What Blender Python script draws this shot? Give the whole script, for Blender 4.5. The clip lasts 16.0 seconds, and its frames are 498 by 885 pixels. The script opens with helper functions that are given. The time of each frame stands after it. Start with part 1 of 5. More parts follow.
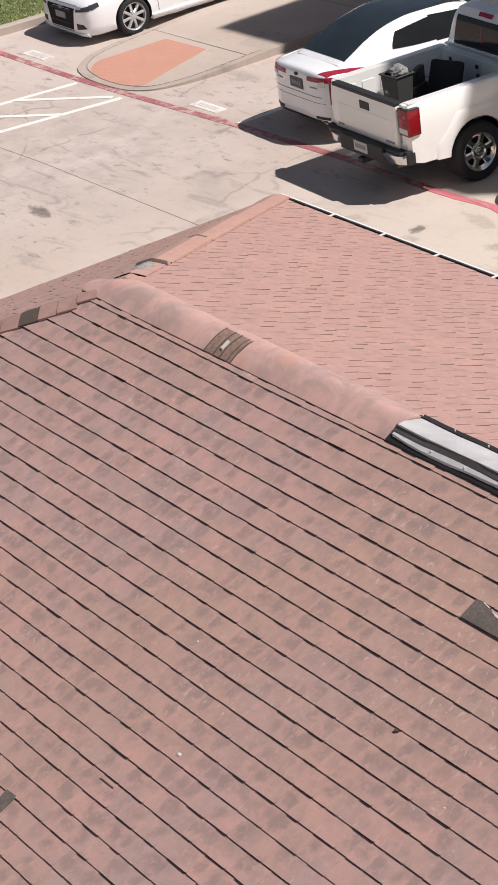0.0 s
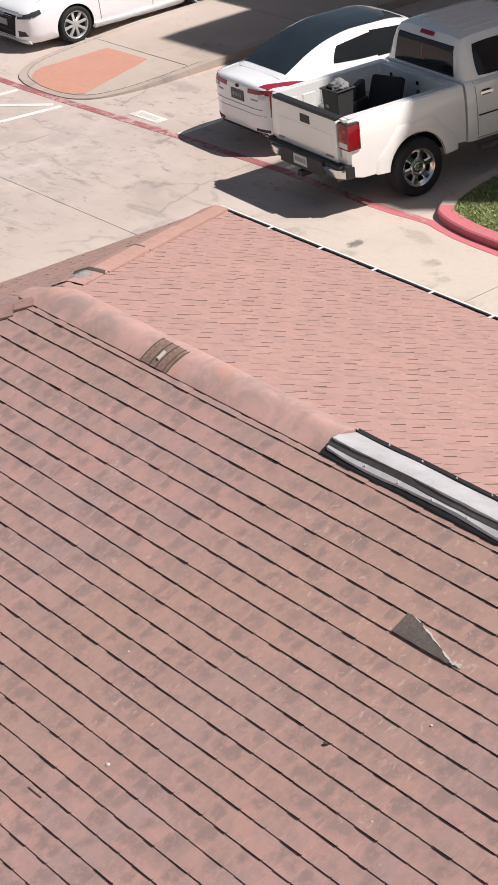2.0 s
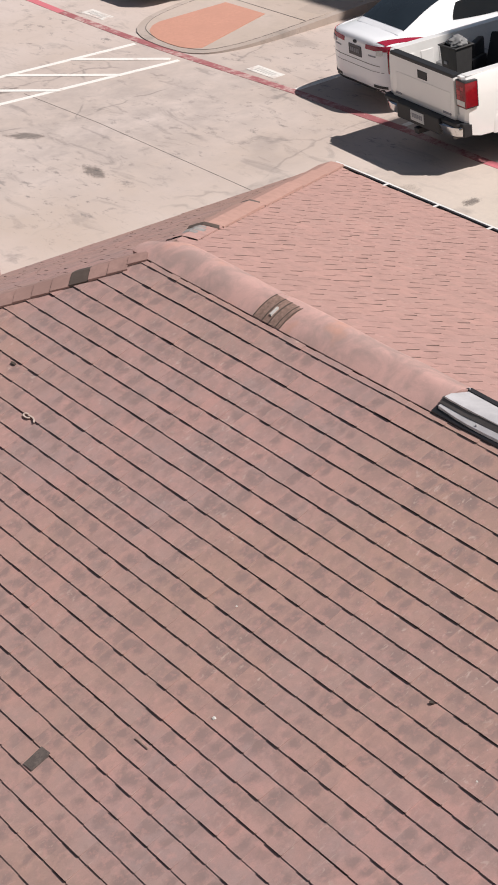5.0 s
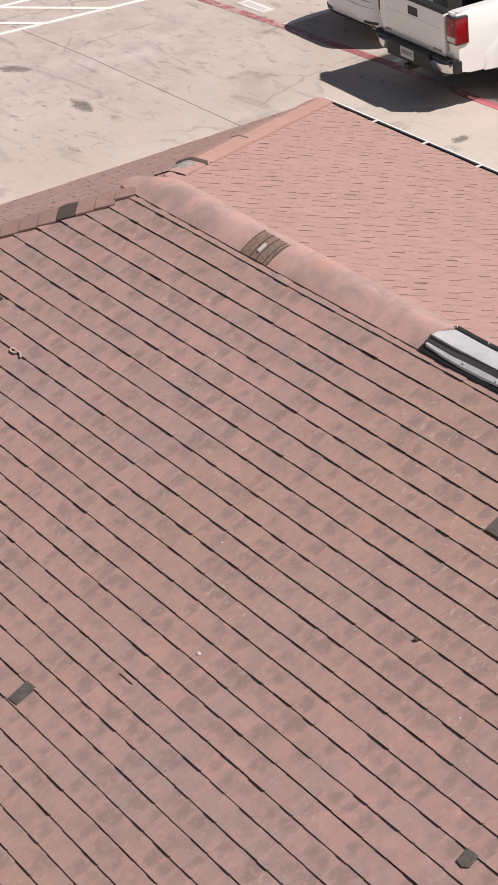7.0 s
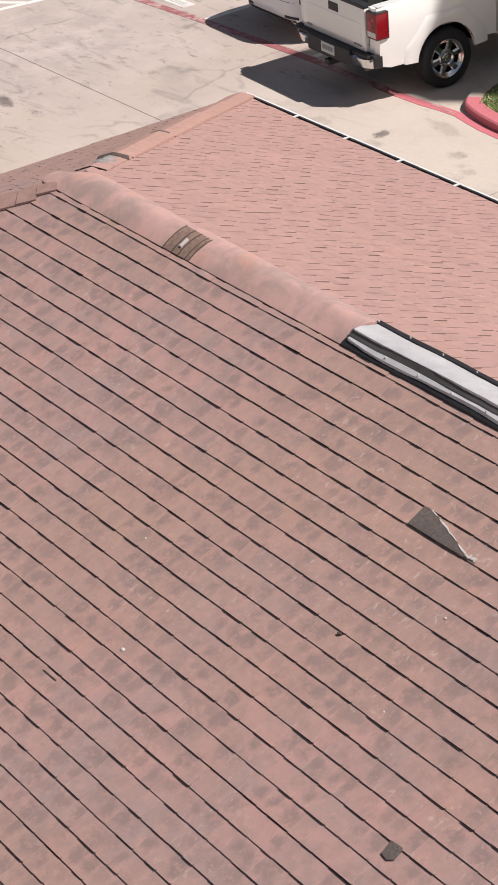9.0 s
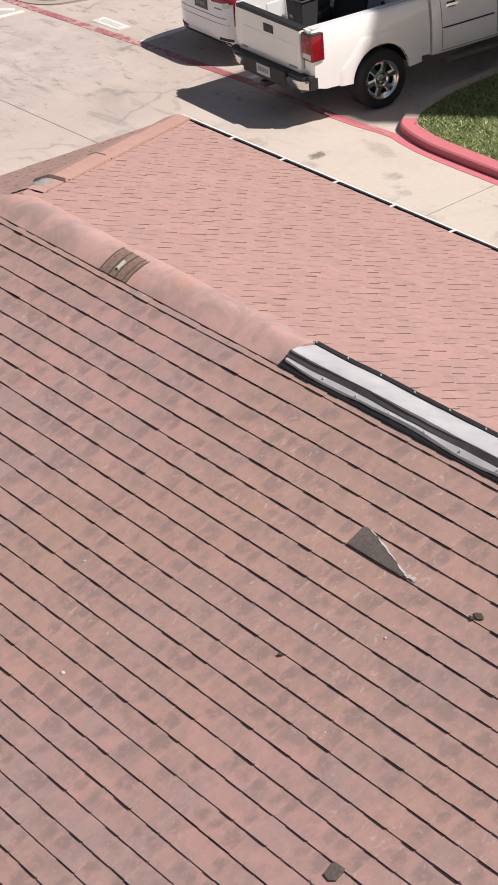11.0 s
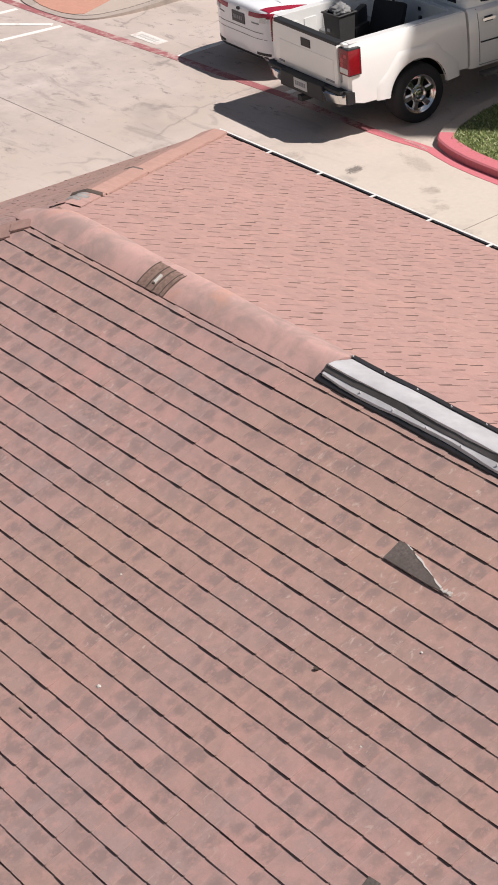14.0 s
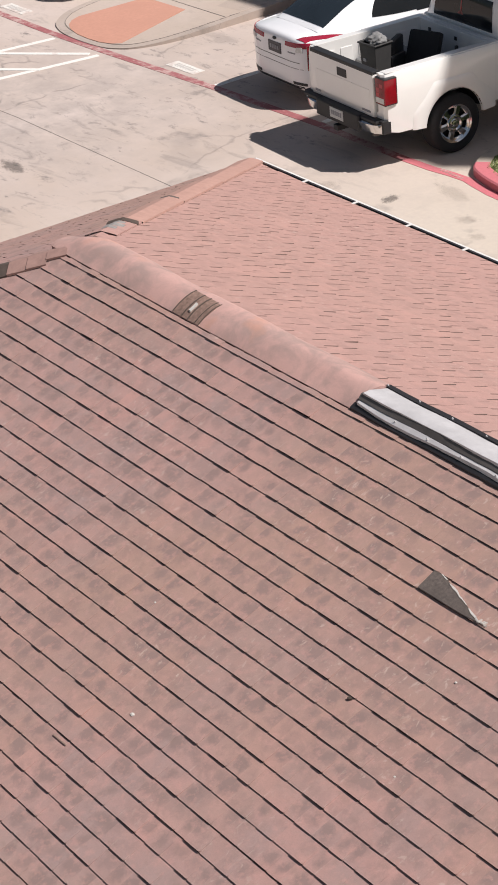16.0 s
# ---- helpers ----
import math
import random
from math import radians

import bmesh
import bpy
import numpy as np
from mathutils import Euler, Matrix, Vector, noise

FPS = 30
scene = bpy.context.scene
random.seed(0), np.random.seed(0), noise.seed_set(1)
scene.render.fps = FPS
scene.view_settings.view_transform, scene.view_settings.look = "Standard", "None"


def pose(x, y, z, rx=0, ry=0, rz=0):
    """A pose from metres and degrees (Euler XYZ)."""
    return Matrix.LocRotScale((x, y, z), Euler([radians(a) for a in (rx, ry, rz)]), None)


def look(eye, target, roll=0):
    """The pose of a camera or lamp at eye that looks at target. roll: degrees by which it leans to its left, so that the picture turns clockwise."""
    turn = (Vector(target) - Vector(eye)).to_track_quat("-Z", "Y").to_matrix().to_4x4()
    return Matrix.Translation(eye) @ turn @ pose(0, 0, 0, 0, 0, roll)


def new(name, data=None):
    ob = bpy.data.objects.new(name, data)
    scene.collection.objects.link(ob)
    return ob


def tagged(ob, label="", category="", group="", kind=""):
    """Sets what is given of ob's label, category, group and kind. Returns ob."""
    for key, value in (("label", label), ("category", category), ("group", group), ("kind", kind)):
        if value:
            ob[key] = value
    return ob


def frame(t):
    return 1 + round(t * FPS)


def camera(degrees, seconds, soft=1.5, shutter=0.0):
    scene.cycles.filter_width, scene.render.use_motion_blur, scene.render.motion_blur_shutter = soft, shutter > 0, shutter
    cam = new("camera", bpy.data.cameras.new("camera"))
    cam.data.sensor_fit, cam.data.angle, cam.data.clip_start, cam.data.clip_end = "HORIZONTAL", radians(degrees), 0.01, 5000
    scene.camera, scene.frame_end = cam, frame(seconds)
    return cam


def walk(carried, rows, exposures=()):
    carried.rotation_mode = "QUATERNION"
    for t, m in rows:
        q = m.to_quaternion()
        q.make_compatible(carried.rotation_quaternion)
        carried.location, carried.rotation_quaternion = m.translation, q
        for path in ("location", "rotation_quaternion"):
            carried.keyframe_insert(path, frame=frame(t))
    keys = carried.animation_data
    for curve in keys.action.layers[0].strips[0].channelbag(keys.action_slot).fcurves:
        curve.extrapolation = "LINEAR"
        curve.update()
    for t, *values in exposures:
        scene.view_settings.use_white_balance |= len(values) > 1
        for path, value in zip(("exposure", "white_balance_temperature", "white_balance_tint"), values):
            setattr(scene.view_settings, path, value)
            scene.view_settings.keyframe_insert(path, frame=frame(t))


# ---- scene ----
# The eye stands still on a high balcony; the long lens only turns.
EYE = (0.0, 0.0, 10.617)
cam = camera(13.0, 16.0, 1.7)
ROWS = [
    (0.0, 62.878, 6.968, 52.366),
    (0.5, 62.722, 6.639, 51.637),
    (1.0, 62.459, 6.232, 50.587),
    (1.5, 62.508, 5.523, 50.199),
    (2.0, 63.059, 5.278, 51.298),
    (2.5, 63.916, 5.573, 53.271),
    (3.0, 64.360, 5.542, 54.866),
    (3.5, 64.223, 5.655, 55.503),
    (4.0, 63.622, 5.775, 55.109),
    (4.2, 63.297, 5.843, 54.816),
    (6.5, 60.982, 5.311, 54.212),
    (7.0, 60.541, 5.173, 54.253),
    (7.5, 60.255, 5.033, 54.208),
    (8.0, 60.097, 4.873, 53.907),
    (8.5, 60.130, 4.728, 53.261),
    (9.0, 60.253, 4.444, 52.340),
    (9.5, 60.395, 4.142, 51.319),
    (12.0, 60.711, 4.048, 50.666),
    (12.5, 60.723, 4.164, 50.835),
    (13.0, 60.832, 4.242, 51.061),
    (13.5, 60.981, 4.365, 51.324),
    (14.0, 61.125, 4.412, 51.604),
    (14.5, 61.284, 4.447, 51.859),
    (15.0, 61.479, 4.520, 52.077),
    (15.5, 61.712, 4.567, 52.302),
    (16.0, 61.948, 4.630, 52.522),
]
walk(cam, [(t, pose(*EYE, rx, ry, rz)) for t, rx, ry, rz in ROWS], [(0.0, 0.15), (1.5, 0.15), (2.0, 0.22), (2.5, 0.10), (3.0, -0.04), (3.5, 0.05), (7.0, 0.08), (9.5, 0.15), (12.5, 0.22), (14.5, 0.15), (16.0, 0.13)])

# ---- daylight ----
SUN = Vector((0.47, 0.352, 0.81)).normalized()
world = bpy.data.worlds.new("world")
scene.world = world
world.use_nodes = True
sky = world.node_tree.nodes.new("ShaderNodeTexSky")
sky.sky_type, sky.sun_disc = "NISHITA", False
sky.sun_elevation, sky.sun_rotation = math.asin(SUN.z), math.atan2(SUN.x, SUN.y)
background = world.node_tree.nodes["Background"]
background.inputs[1].default_value = 0.046
pale = world.node_tree.nodes.new("ShaderNodeHueSaturation")      # thin haze: a paler blue
pale.inputs["Saturation"].default_value = 0.80
world.node_tree.links.new(sky.outputs[0], pale.inputs["Color"])
world.node_tree.links.new(pale.outputs[0], background.inputs[0])
sun_data = bpy.data.lights.new("sun", "SUN")
sun_data.energy, sun_data.angle, sun_data.color = 5.0, radians(0.53), (1.0, 0.945, 0.918)
sun = new("sun", sun_data)
sun.matrix_world = look((0, 0, 40), Vector((0, 0, 40)) - SUN)
scene.view_settings.exposure = 0.27


# ---- materials ----
class Nodes:
    """Short hand for building one node material."""

    def __init__(self, name, rough=0.8, metal=0.0):
        self.mat = bpy.data.materials.new(name)
        self.mat.use_nodes = True
        self.tree = self.mat.node_tree
        self.bsdf = self.tree.nodes["Principled BSDF"]
        self.bsdf.inputs["Roughness"].default_value = rough
        self.bsdf.inputs["Metallic"].default_value = metal
        self.geo = self.tree.nodes.new("ShaderNodeTexCoord").outputs["Object"]

    def node(self, kind, **sockets):
        n = self.tree.nodes.new(kind)
        for key, value in sockets.items():
            s = n.inputs[int(key[1:])] if key[0] == "i" and key[1:].isdigit() else n.inputs[key]
            if isinstance(value, bpy.types.NodeSocket):
                self.tree.links.new(value, s)
            else:
                s.default_value = value
        return n

    def world_place(self):
        self.geo = self.tree.nodes.new("ShaderNodeNewGeometry").outputs["Position"]

    def stretched(self, sx, sy, sz, turn=0.0):
        n = self.node("ShaderNodeMapping", Vector=self.geo, Scale=(sx, sy, sz), Rotation=(0, 0, turn))
        return n.outputs[0]

    def noise(self, scale, detail=4.0, rough=0.55, place=None, distort=0.0):
        n = self.node("ShaderNodeTexNoise", Vector=place or self.geo, Scale=scale, Detail=detail, Roughness=rough, Distortion=distort)
        return n.outputs[0]

    def ramp(self, value, stops):
        n = self.node("ShaderNodeValToRGB", Fac=value)
        while len(n.color_ramp.elements) < len(stops):
            n.color_ramp.elements.new(0.5)
        for e, (p, c) in zip(n.color_ramp.elements, stops):
            e.position, e.color = p, (*c, 1) if len(c) == 3 else c
        return n.outputs[0]

    def step(self, value, lo, hi):
        n = self.node("ShaderNodeMapRange", Value=value)
        n.inputs["From Min"].default_value, n.inputs["From Max"].default_value = lo, hi
        return n.outputs[0]

    def mix(self, fac, a, b, how="MIX"):
        n = self.tree.nodes.new("ShaderNodeMix")
        n.data_type, n.blend_type = "RGBA", how
        for s, value in ((n.inputs[0], fac), (n.inputs[6], a), (n.inputs[7], b)):
            if isinstance(value, bpy.types.NodeSocket):
                self.tree.links.new(value, s)
            else:
                s.default_value = value if not isinstance(value, tuple) else (*value, 1)[:4]
        return n.outputs[2]

    def math(self, how, a, b=0.0):
        n = self.tree.nodes.new("ShaderNodeMath")
        n.operation = how
        for s, value in zip(n.inputs, (a, b)):
            if isinstance(value, bpy.types.NodeSocket):
                self.tree.links.new(value, s)
            else:
                s.default_value = value
        return n.outputs[0]

    def finish(self, colour, bump=None, strength=0.3, distance=0.01, rough=None):
        if isinstance(colour, bpy.types.NodeSocket):
            self.tree.links.new(colour, self.bsdf.inputs["Base Color"])
        else:
            self.bsdf.inputs["Base Color"].default_value = (*colour, 1)
        if bump is not None:
            b = self.node("ShaderNodeBump", Height=bump, Strength=strength, Distance=distance)
            self.tree.links.new(b.outputs[0], self.bsdf.inputs["Normal"])
        if rough is not None:
            self.tree.links.new(rough, self.bsdf.inputs["Roughness"])
        return self.mat


def concrete(name, base, dark, stain=0.5):
    m = Nodes(name, 0.9)
    m.world_place()
    big = m.noise(0.35, 4, 0.6)
    fine = m.noise(14, 6, 0.7)
    col = m.mix(m.step(big, 0.35, 0.7), base, tuple(c * k for c, k in zip(base, (0.84, 0.80, 0.74))))
    east = m.step(m.node("ShaderNodeSeparateXYZ", Vector=m.geo).outputs[0], -23.5, -19.0)
    col = m.mix(m.math("MULTIPLY", east, 0.75), col, tuple(c * k for c, k in zip(base, (1.05, 1.09, 0.98))))
    warp = m.node("ShaderNodeVectorMath", i0=m.geo, i1=m.node("ShaderNodeTexNoise", Vector=m.geo, Scale=0.9, Detail=5.0).outputs[1])
    crack = m.node("ShaderNodeTexVoronoi", Vector=warp.outputs[0], Scale=0.42)
    crack.feature = "DISTANCE_TO_EDGE"
    hair = m.math("MULTIPLY", m.step(crack.outputs["Distance"], 0.016, 0.002), m.step(m.noise(0.7, 3, 0.6), 0.51, 0.60))
    wisps = m.noise(0.9, 5, 0.6, m.stretched(1.0, 0.7, 1, 0.5), 0.5)
    streak = m.math("MULTIPLY", m.step(wisps, 0.52, 0.66), m.step(m.noise(0.4, 2, 0.5), 0.45, 0.62))
    col = m.mix(m.math("MULTIPLY", streak, stain * 0.36), col, dark)
    scuff = m.step(m.noise(3.2, 8, 0.75, m.stretched(0.8, 1.7, 1, -0.4), 0.3), 0.565, 0.63)
    col = m.mix(m.math("MULTIPLY", m.math("MULTIPLY", scuff, m.step(m.noise(0.33, 4, 0.6), 0.42, 0.58)), stain * 0.95), col, dark)
    blot = m.step(m.noise(1.3, 5, 0.65), 0.60, 0.74)
    col = m.mix(m.math("MULTIPLY", blot, stain * 0.7), col, dark)
    zone = m.node("ShaderNodeVectorMath", i0=m.geo, i1=(-27.0, 15.7, 0.0))
    zone.operation = "DISTANCE"
    worn = m.math("MULTIPLY", m.step(zone.outputs["Value"], 4.5, 1.0), m.step(m.noise(1.6, 6, 0.7), 0.36, 0.62))
    col = m.mix(m.math("MULTIPLY", worn, stain * 0.85), col, tuple(c * 0.62 for c in base))
    cracked = m.math("MULTIPLY", hair, m.step(zone.outputs["Value"], 6.0, 2.5))
    col = m.mix(m.math("MULTIPLY", cracked, stain * 0.7), col, dark)
    swept = m.step(m.noise(2.1, 6, 0.68, m.stretched(0.45, 1.5, 1, 0.35), 0.7), 0.56, 0.66)
    col = m.mix(m.math("MULTIPLY", m.math("MULTIPLY", swept, m.step(zone.outputs["Value"], 8.0, 2.0)), stain * 0.55), col, dark)
    col = m.mix(m.step(fine, 0.3, 0.8), col, m.mix(0.5, col, tuple(c * 0.8 for c in base)))
    return m.finish(col, fine, 0.25, 0.004)


def shingle(name, warm, grey, dirt, pale=(0.52, 0.40, 0.34), blend=0.78):
    """Granule-faced asphalt: each tab its own shade, many with a shadow line painted in dark granules, mottled, with
    pale scuffs.
    """
    m = Nodes(name, 0.92)
    pick = m.node("ShaderNodeObjectInfo").outputs["Random"]
    isl = m.tree.nodes.new("ShaderNodeNewGeometry").outputs["Random Per Island"]
    on_tab = m.node("ShaderNodeSeparateXYZ", Vector=m.tree.nodes.new("ShaderNodeTexCoord").outputs["UV"])
    r = m.math("FRACT", m.math("ADD", pick, isl))
    m.world_place()
    half = tuple((p + q) / 2 for p, q in zip(warm, grey))
    rosy = tuple(c * k for c, k in zip(warm, (1.12, 1.08, 1.08)))
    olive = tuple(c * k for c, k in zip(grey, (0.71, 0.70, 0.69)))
    soft = m.noise(3.4, 4, 0.6, None, 0.5)
    col = m.ramp(soft, [(0.34, grey), (0.46, half), (0.56, warm), (0.68, rosy)])
    tint = m.ramp(r, [(0.0, grey), (0.5, half), (1.0, rosy)])
    col = m.mix(0.34, col, tint)
    col = m.mix(m.math("MULTIPLY", m.step(m.noise(0.8, 3, 0.6), 0.44, 0.66), 0.45), col, grey)
    tan = tuple(c * k for c, k in zip(warm, (0.90, 0.95, 0.82)))
    col = m.mix(m.math("MULTIPLY", m.step(m.noise(0.42, 3, 0.55), 0.42, 0.60), blend * 0.80), col, tan)
    # painted shadow line, dark granules: an uneven oval on the upper half of about every other tab
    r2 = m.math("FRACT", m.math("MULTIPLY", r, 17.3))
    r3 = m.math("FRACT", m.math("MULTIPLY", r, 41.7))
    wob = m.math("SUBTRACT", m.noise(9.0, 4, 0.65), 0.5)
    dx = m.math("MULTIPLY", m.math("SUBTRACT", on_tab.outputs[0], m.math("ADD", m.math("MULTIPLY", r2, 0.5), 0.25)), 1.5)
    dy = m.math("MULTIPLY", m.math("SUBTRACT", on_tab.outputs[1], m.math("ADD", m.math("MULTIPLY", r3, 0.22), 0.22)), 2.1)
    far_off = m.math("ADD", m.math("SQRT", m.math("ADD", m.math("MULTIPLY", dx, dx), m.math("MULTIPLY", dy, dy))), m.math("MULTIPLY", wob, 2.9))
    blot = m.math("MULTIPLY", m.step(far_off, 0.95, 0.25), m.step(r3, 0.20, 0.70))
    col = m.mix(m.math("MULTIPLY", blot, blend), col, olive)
    col = m.mix(m.math("MULTIPLY", m.step(m.noise(7.0, 4, 0.62, None, 0.4), 0.48, 0.66), 0.40), col, olive)
    col = m.mix(m.math("MULTIPLY", m.step(m.noise(13, 4, 0.65, None, 0.3), 0.55, 0.72), 0.40), col, dirt)
    col = m.mix(m.math("MULTIPLY", m.step(m.noise(21, 4, 0.65), 0.52, 0.68), 0.55), col, rosy)
    # rubbed pale corners beside some joints, near the butt
    side = m.step(m.math("ABSOLUTE", m.math("SUBTRACT", on_tab.outputs[0], 0.5)), 0.44, 0.50)
    rub = m.math("MULTIPLY", m.math("MULTIPLY", side, m.step(on_tab.outputs[1], 0.35, 0.85)), m.step(m.noise(11, 4, 0.7), 0.50, 0.62))
    col = m.mix(m.math("MULTIPLY", rub, blend * 0.7), col, pale)
    grit = m.noise(130, 4, 0.8)
    col = m.mix(m.math("MULTIPLY", m.step(grit, 0.42, 0.72), 0.30), col, dirt)
    fleck = m.noise(30, 3, 0.6, m.stretched(1.0, 0.6, 1.0, 0.5), 0.6)
    col = m.mix(m.math("MULTIPLY", m.math("MULTIPLY", m.step(fleck, 0.60, 0.72), 0.62), m.step(m.noise(0.9, 3, 0.5), 0.46, 0.60)), col, pale)
    return m.finish(col, grit, 0.45, 0.004)


def paint(name, colour, rough=0.3, coat=1.0, metal=0.0, dust=0.06):
    m = Nodes(name, rough, metal)
    m.bsdf.inputs["Coat Weight"].default_value = coat
    m.bsdf.inputs["Coat Roughness"].default_value = 0.04
    d = m.step(m.noise(3.0, 6, 0.7), 0.45, 0.8)
    return m.finish(m.mix(m.math("MULTIPLY", d, dust * 4), colour, tuple(c * 0.8 + 0.03 for c in colour)))


def plain(name, colour, rough=0.6, metal=0.0, vary=0.25, scale=20.0, bump=0.15):
    m = Nodes(name, rough, metal)
    n = m.noise(scale, 5, 0.65)
    w = m.noise(scale * 0.12, 3, 0.6)
    col = m.mix(m.step(n, 0.3, 0.75), colour, tuple(c * (1 - vary) for c in colour))
    col = m.mix(m.step(w, 0.45, 0.75), col, tuple(c * (1 - vary * 0.8) for c in colour))
    return m.finish(col, n, bump, 0.003)


def worn_paint(name, colour, under, wear=0.55, gloss=0.7):
    m = Nodes(name, gloss)
    m.world_place()
    n = m.noise(5, 7, 0.75)
    w = m.noise(0.8, 3, 0.6)
    gone = m.step(m.math("ADD", n, m.math("MULTIPLY", w, 0.5)), wear + 0.22, wear + 0.36)
    col = m.mix(m.step(m.noise(26, 4, 0.6), 0.3, 0.8), colour, tuple(c * 0.82 for c in colour))
    return m.finish(m.mix(gone, col, under), n, 0.2, 0.003)


def glass(name, tint):
    m = Nodes(name, 0.04)
    m.bsdf.inputs["Specular IOR Level"].default_value = 0.3
    return m.finish(m.mix(m.step(m.noise(1.5, 2), 0.3, 0.7), tint, tuple(c * 1.4 for c in tint)))


CONC = (0.56, 0.474, 0.430)
M_GROUND = concrete("paving_concrete", CONC, (0.155, 0.138, 0.13), 0.90)
M_APRON = concrete("walk_concrete", (0.50, 0.415, 0.36), (0.25, 0.21, 0.18), 0.4)
M_KERB = concrete("kerb_concrete", (0.46, 0.385, 0.34), (0.16, 0.145, 0.13), 0.8)
M_JOINT = plain("joint_seal", (0.27, 0.235, 0.21), 0.9)
M_REDLINE = worn_paint("red_road_paint", (0.35, 0.12, 0.125), (0.50, 0.35, 0.32), 0.52)
M_REDKERB = worn_paint("red_kerb_paint", (0.60, 0.175, 0.20), (0.45, 0.38, 0.33), 0.80)
M_WHITELINE = worn_paint("white_road_paint", (0.80, 0.77, 0.72), CONC, 0.60)
M_STENCIL = worn_paint("worn_stencil_white", (0.74, 0.71, 0.66), CONC, 0.50)
M_STENCILBAR = worn_paint("stencil_paint", (0.52, 0.49, 0.46), CONC, 0.62)
M_RAMP = plain("orange_ramp_pavers", (0.54, 0.275, 0.20), 0.85, 0, 0.14, 16)
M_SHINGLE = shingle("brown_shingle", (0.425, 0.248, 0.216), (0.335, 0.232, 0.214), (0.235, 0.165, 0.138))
# paler copy of the same shingle, the far slope's sunlit look put into its colours
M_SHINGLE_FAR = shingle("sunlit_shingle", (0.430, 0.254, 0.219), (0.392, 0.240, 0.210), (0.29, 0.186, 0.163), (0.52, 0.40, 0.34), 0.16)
M_DECK = plain("roof_felt", (0.18, 0.105, 0.085), 0.95)
m = Nodes("ridge_cap_granules", 0.93)
m.world_place()
g = m.noise(150, 3, 0.8)
c = m.mix(m.step(m.noise(4.0, 6, 0.68, None, 0.6), 0.42, 0.64), (0.54, 0.325, 0.285), (0.36, 0.245, 0.218))
c = m.mix(m.math("MULTIPLY", m.step(m.noise(3.7, 3, 0.5), 0.58, 0.70), 0.55), c, (0.54, 0.27, 0.19))
c = m.mix(m.math("MULTIPLY", m.step(g, 0.3, 0.8), 0.3), c, (0.27, 0.19, 0.165))
M_RIDGE = m.finish(c, g, 0.5, 0.004)
M_HIPCAP = plain("worn_hip_cap", (0.46, 0.272, 0.222), 0.93, 0, 0.22, 12, 0.3)
M_HIPGREY = plain("hip_cap_granules", (0.37, 0.225, 0.19), 0.93, 0, 0.35, 14, 0.4)
M_PATCH = plain("bare_felt_patch", (0.16, 0.128, 0.112), 0.9, 0, 0.6, 60, 0.6)
M_TORN = plain("torn_mesh_brown", (0.33, 0.21, 0.165), 0.9, 0, 0.65, 45, 0.9)
M_TORNRIB = plain("bare_brown_felt", (0.105, 0.075, 0.060), 0.9, 0, 0.45, 30, 0.5)
M_FELTPALE = plain("pale_torn_felt", (0.34, 0.315, 0.295), 0.8, 0, 0.5, 25, 0.4)
M_FLAKE = plain("white_flake", (0.66, 0.62, 0.57), 0.8, 0, 0.3, 80)
M_ALU = plain("dull_aluminium", (0.62, 0.60, 0.60), 0.55, 0.15, 0.3, 7, 0.1)
# darker metal: vent's near side, exhaust tip, side step
M_ALUDARK = plain("dark_metal", (0.15, 0.135, 0.125), 0.6, 0.2, 0.5, 10)
M_BLACKSTRIP = plain("black_flashing", (0.018, 0.017, 0.020), 0.6, 0, 0.4, 30)
M_WHITEMETAL = plain("white_gutter_paint", (0.78, 0.76, 0.73), 0.4, 0, 0.12, 9)
# trough colour, much darker than the white lip
M_GUTTERIN = plain("dark_gutter_lining", (0.13, 0.108, 0.098), 0.85, 0, 0.5, 12)
M_WALL = plain("tan_stucco", (0.47, 0.37, 0.28), 0.9, 0, 0.15, 30, 0.4)
M_GREENBOX = plain("green_enamel", (0.085, 0.16, 0.125), 0.5, 0, 0.25, 6)
M_MULCH = plain("bare_soil", (0.24, 0.175, 0.12), 0.95, 0, 0.4, 12, 0.6)
m = Nodes("turf_soil", 0.95)
m.world_place()
M_TURF = m.finish(m.mix(m.step(m.noise(3, 5), 0.35, 0.7), (0.075, 0.105, 0.03), (0.16, 0.15, 0.065)), m.noise(60), 0.6, 0.02)
m = Nodes("grass_blade", 0.7)
r = m.tree.nodes.new("ShaderNodeNewGeometry").outputs["Random Per Island"]
M_GRASS = m.finish(m.ramp(r, [(0.0, (0.09, 0.14, 0.035)), (0.5, (0.20, 0.25, 0.07)), (0.84, (0.38, 0.40, 0.16)), (1.0, (0.70, 0.70, 0.46))]))


# ---- mesh helpers ----
def mesh_of(name, bm, mats, smooth=None):
    me = bpy.data.meshes.new(name)
    bmesh.ops.recalc_face_normals(bm, faces=bm.faces[:])
    bm.to_mesh(me)
    bm.free()
    for mt in mats if isinstance(mats, (list, tuple)) else [mats]:
        me.materials.append(mt)
    if smooth is not None:
        for p in me.polygons:
            p.use_smooth = True
        me.set_sharp_from_angle(angle=radians(smooth))
    return me


def part(name, bm, material, parent=None, label="", smooth=None):
    ob = new(name, mesh_of(name, bm, material, smooth))
    ob.parent = parent
    return tagged(ob, label) if label else ob


def empty(name, m=None):
    ob = new(name)
    ob.empty_display_size = 0.2
    if m is not None:
        ob.matrix_basis = m
    return ob


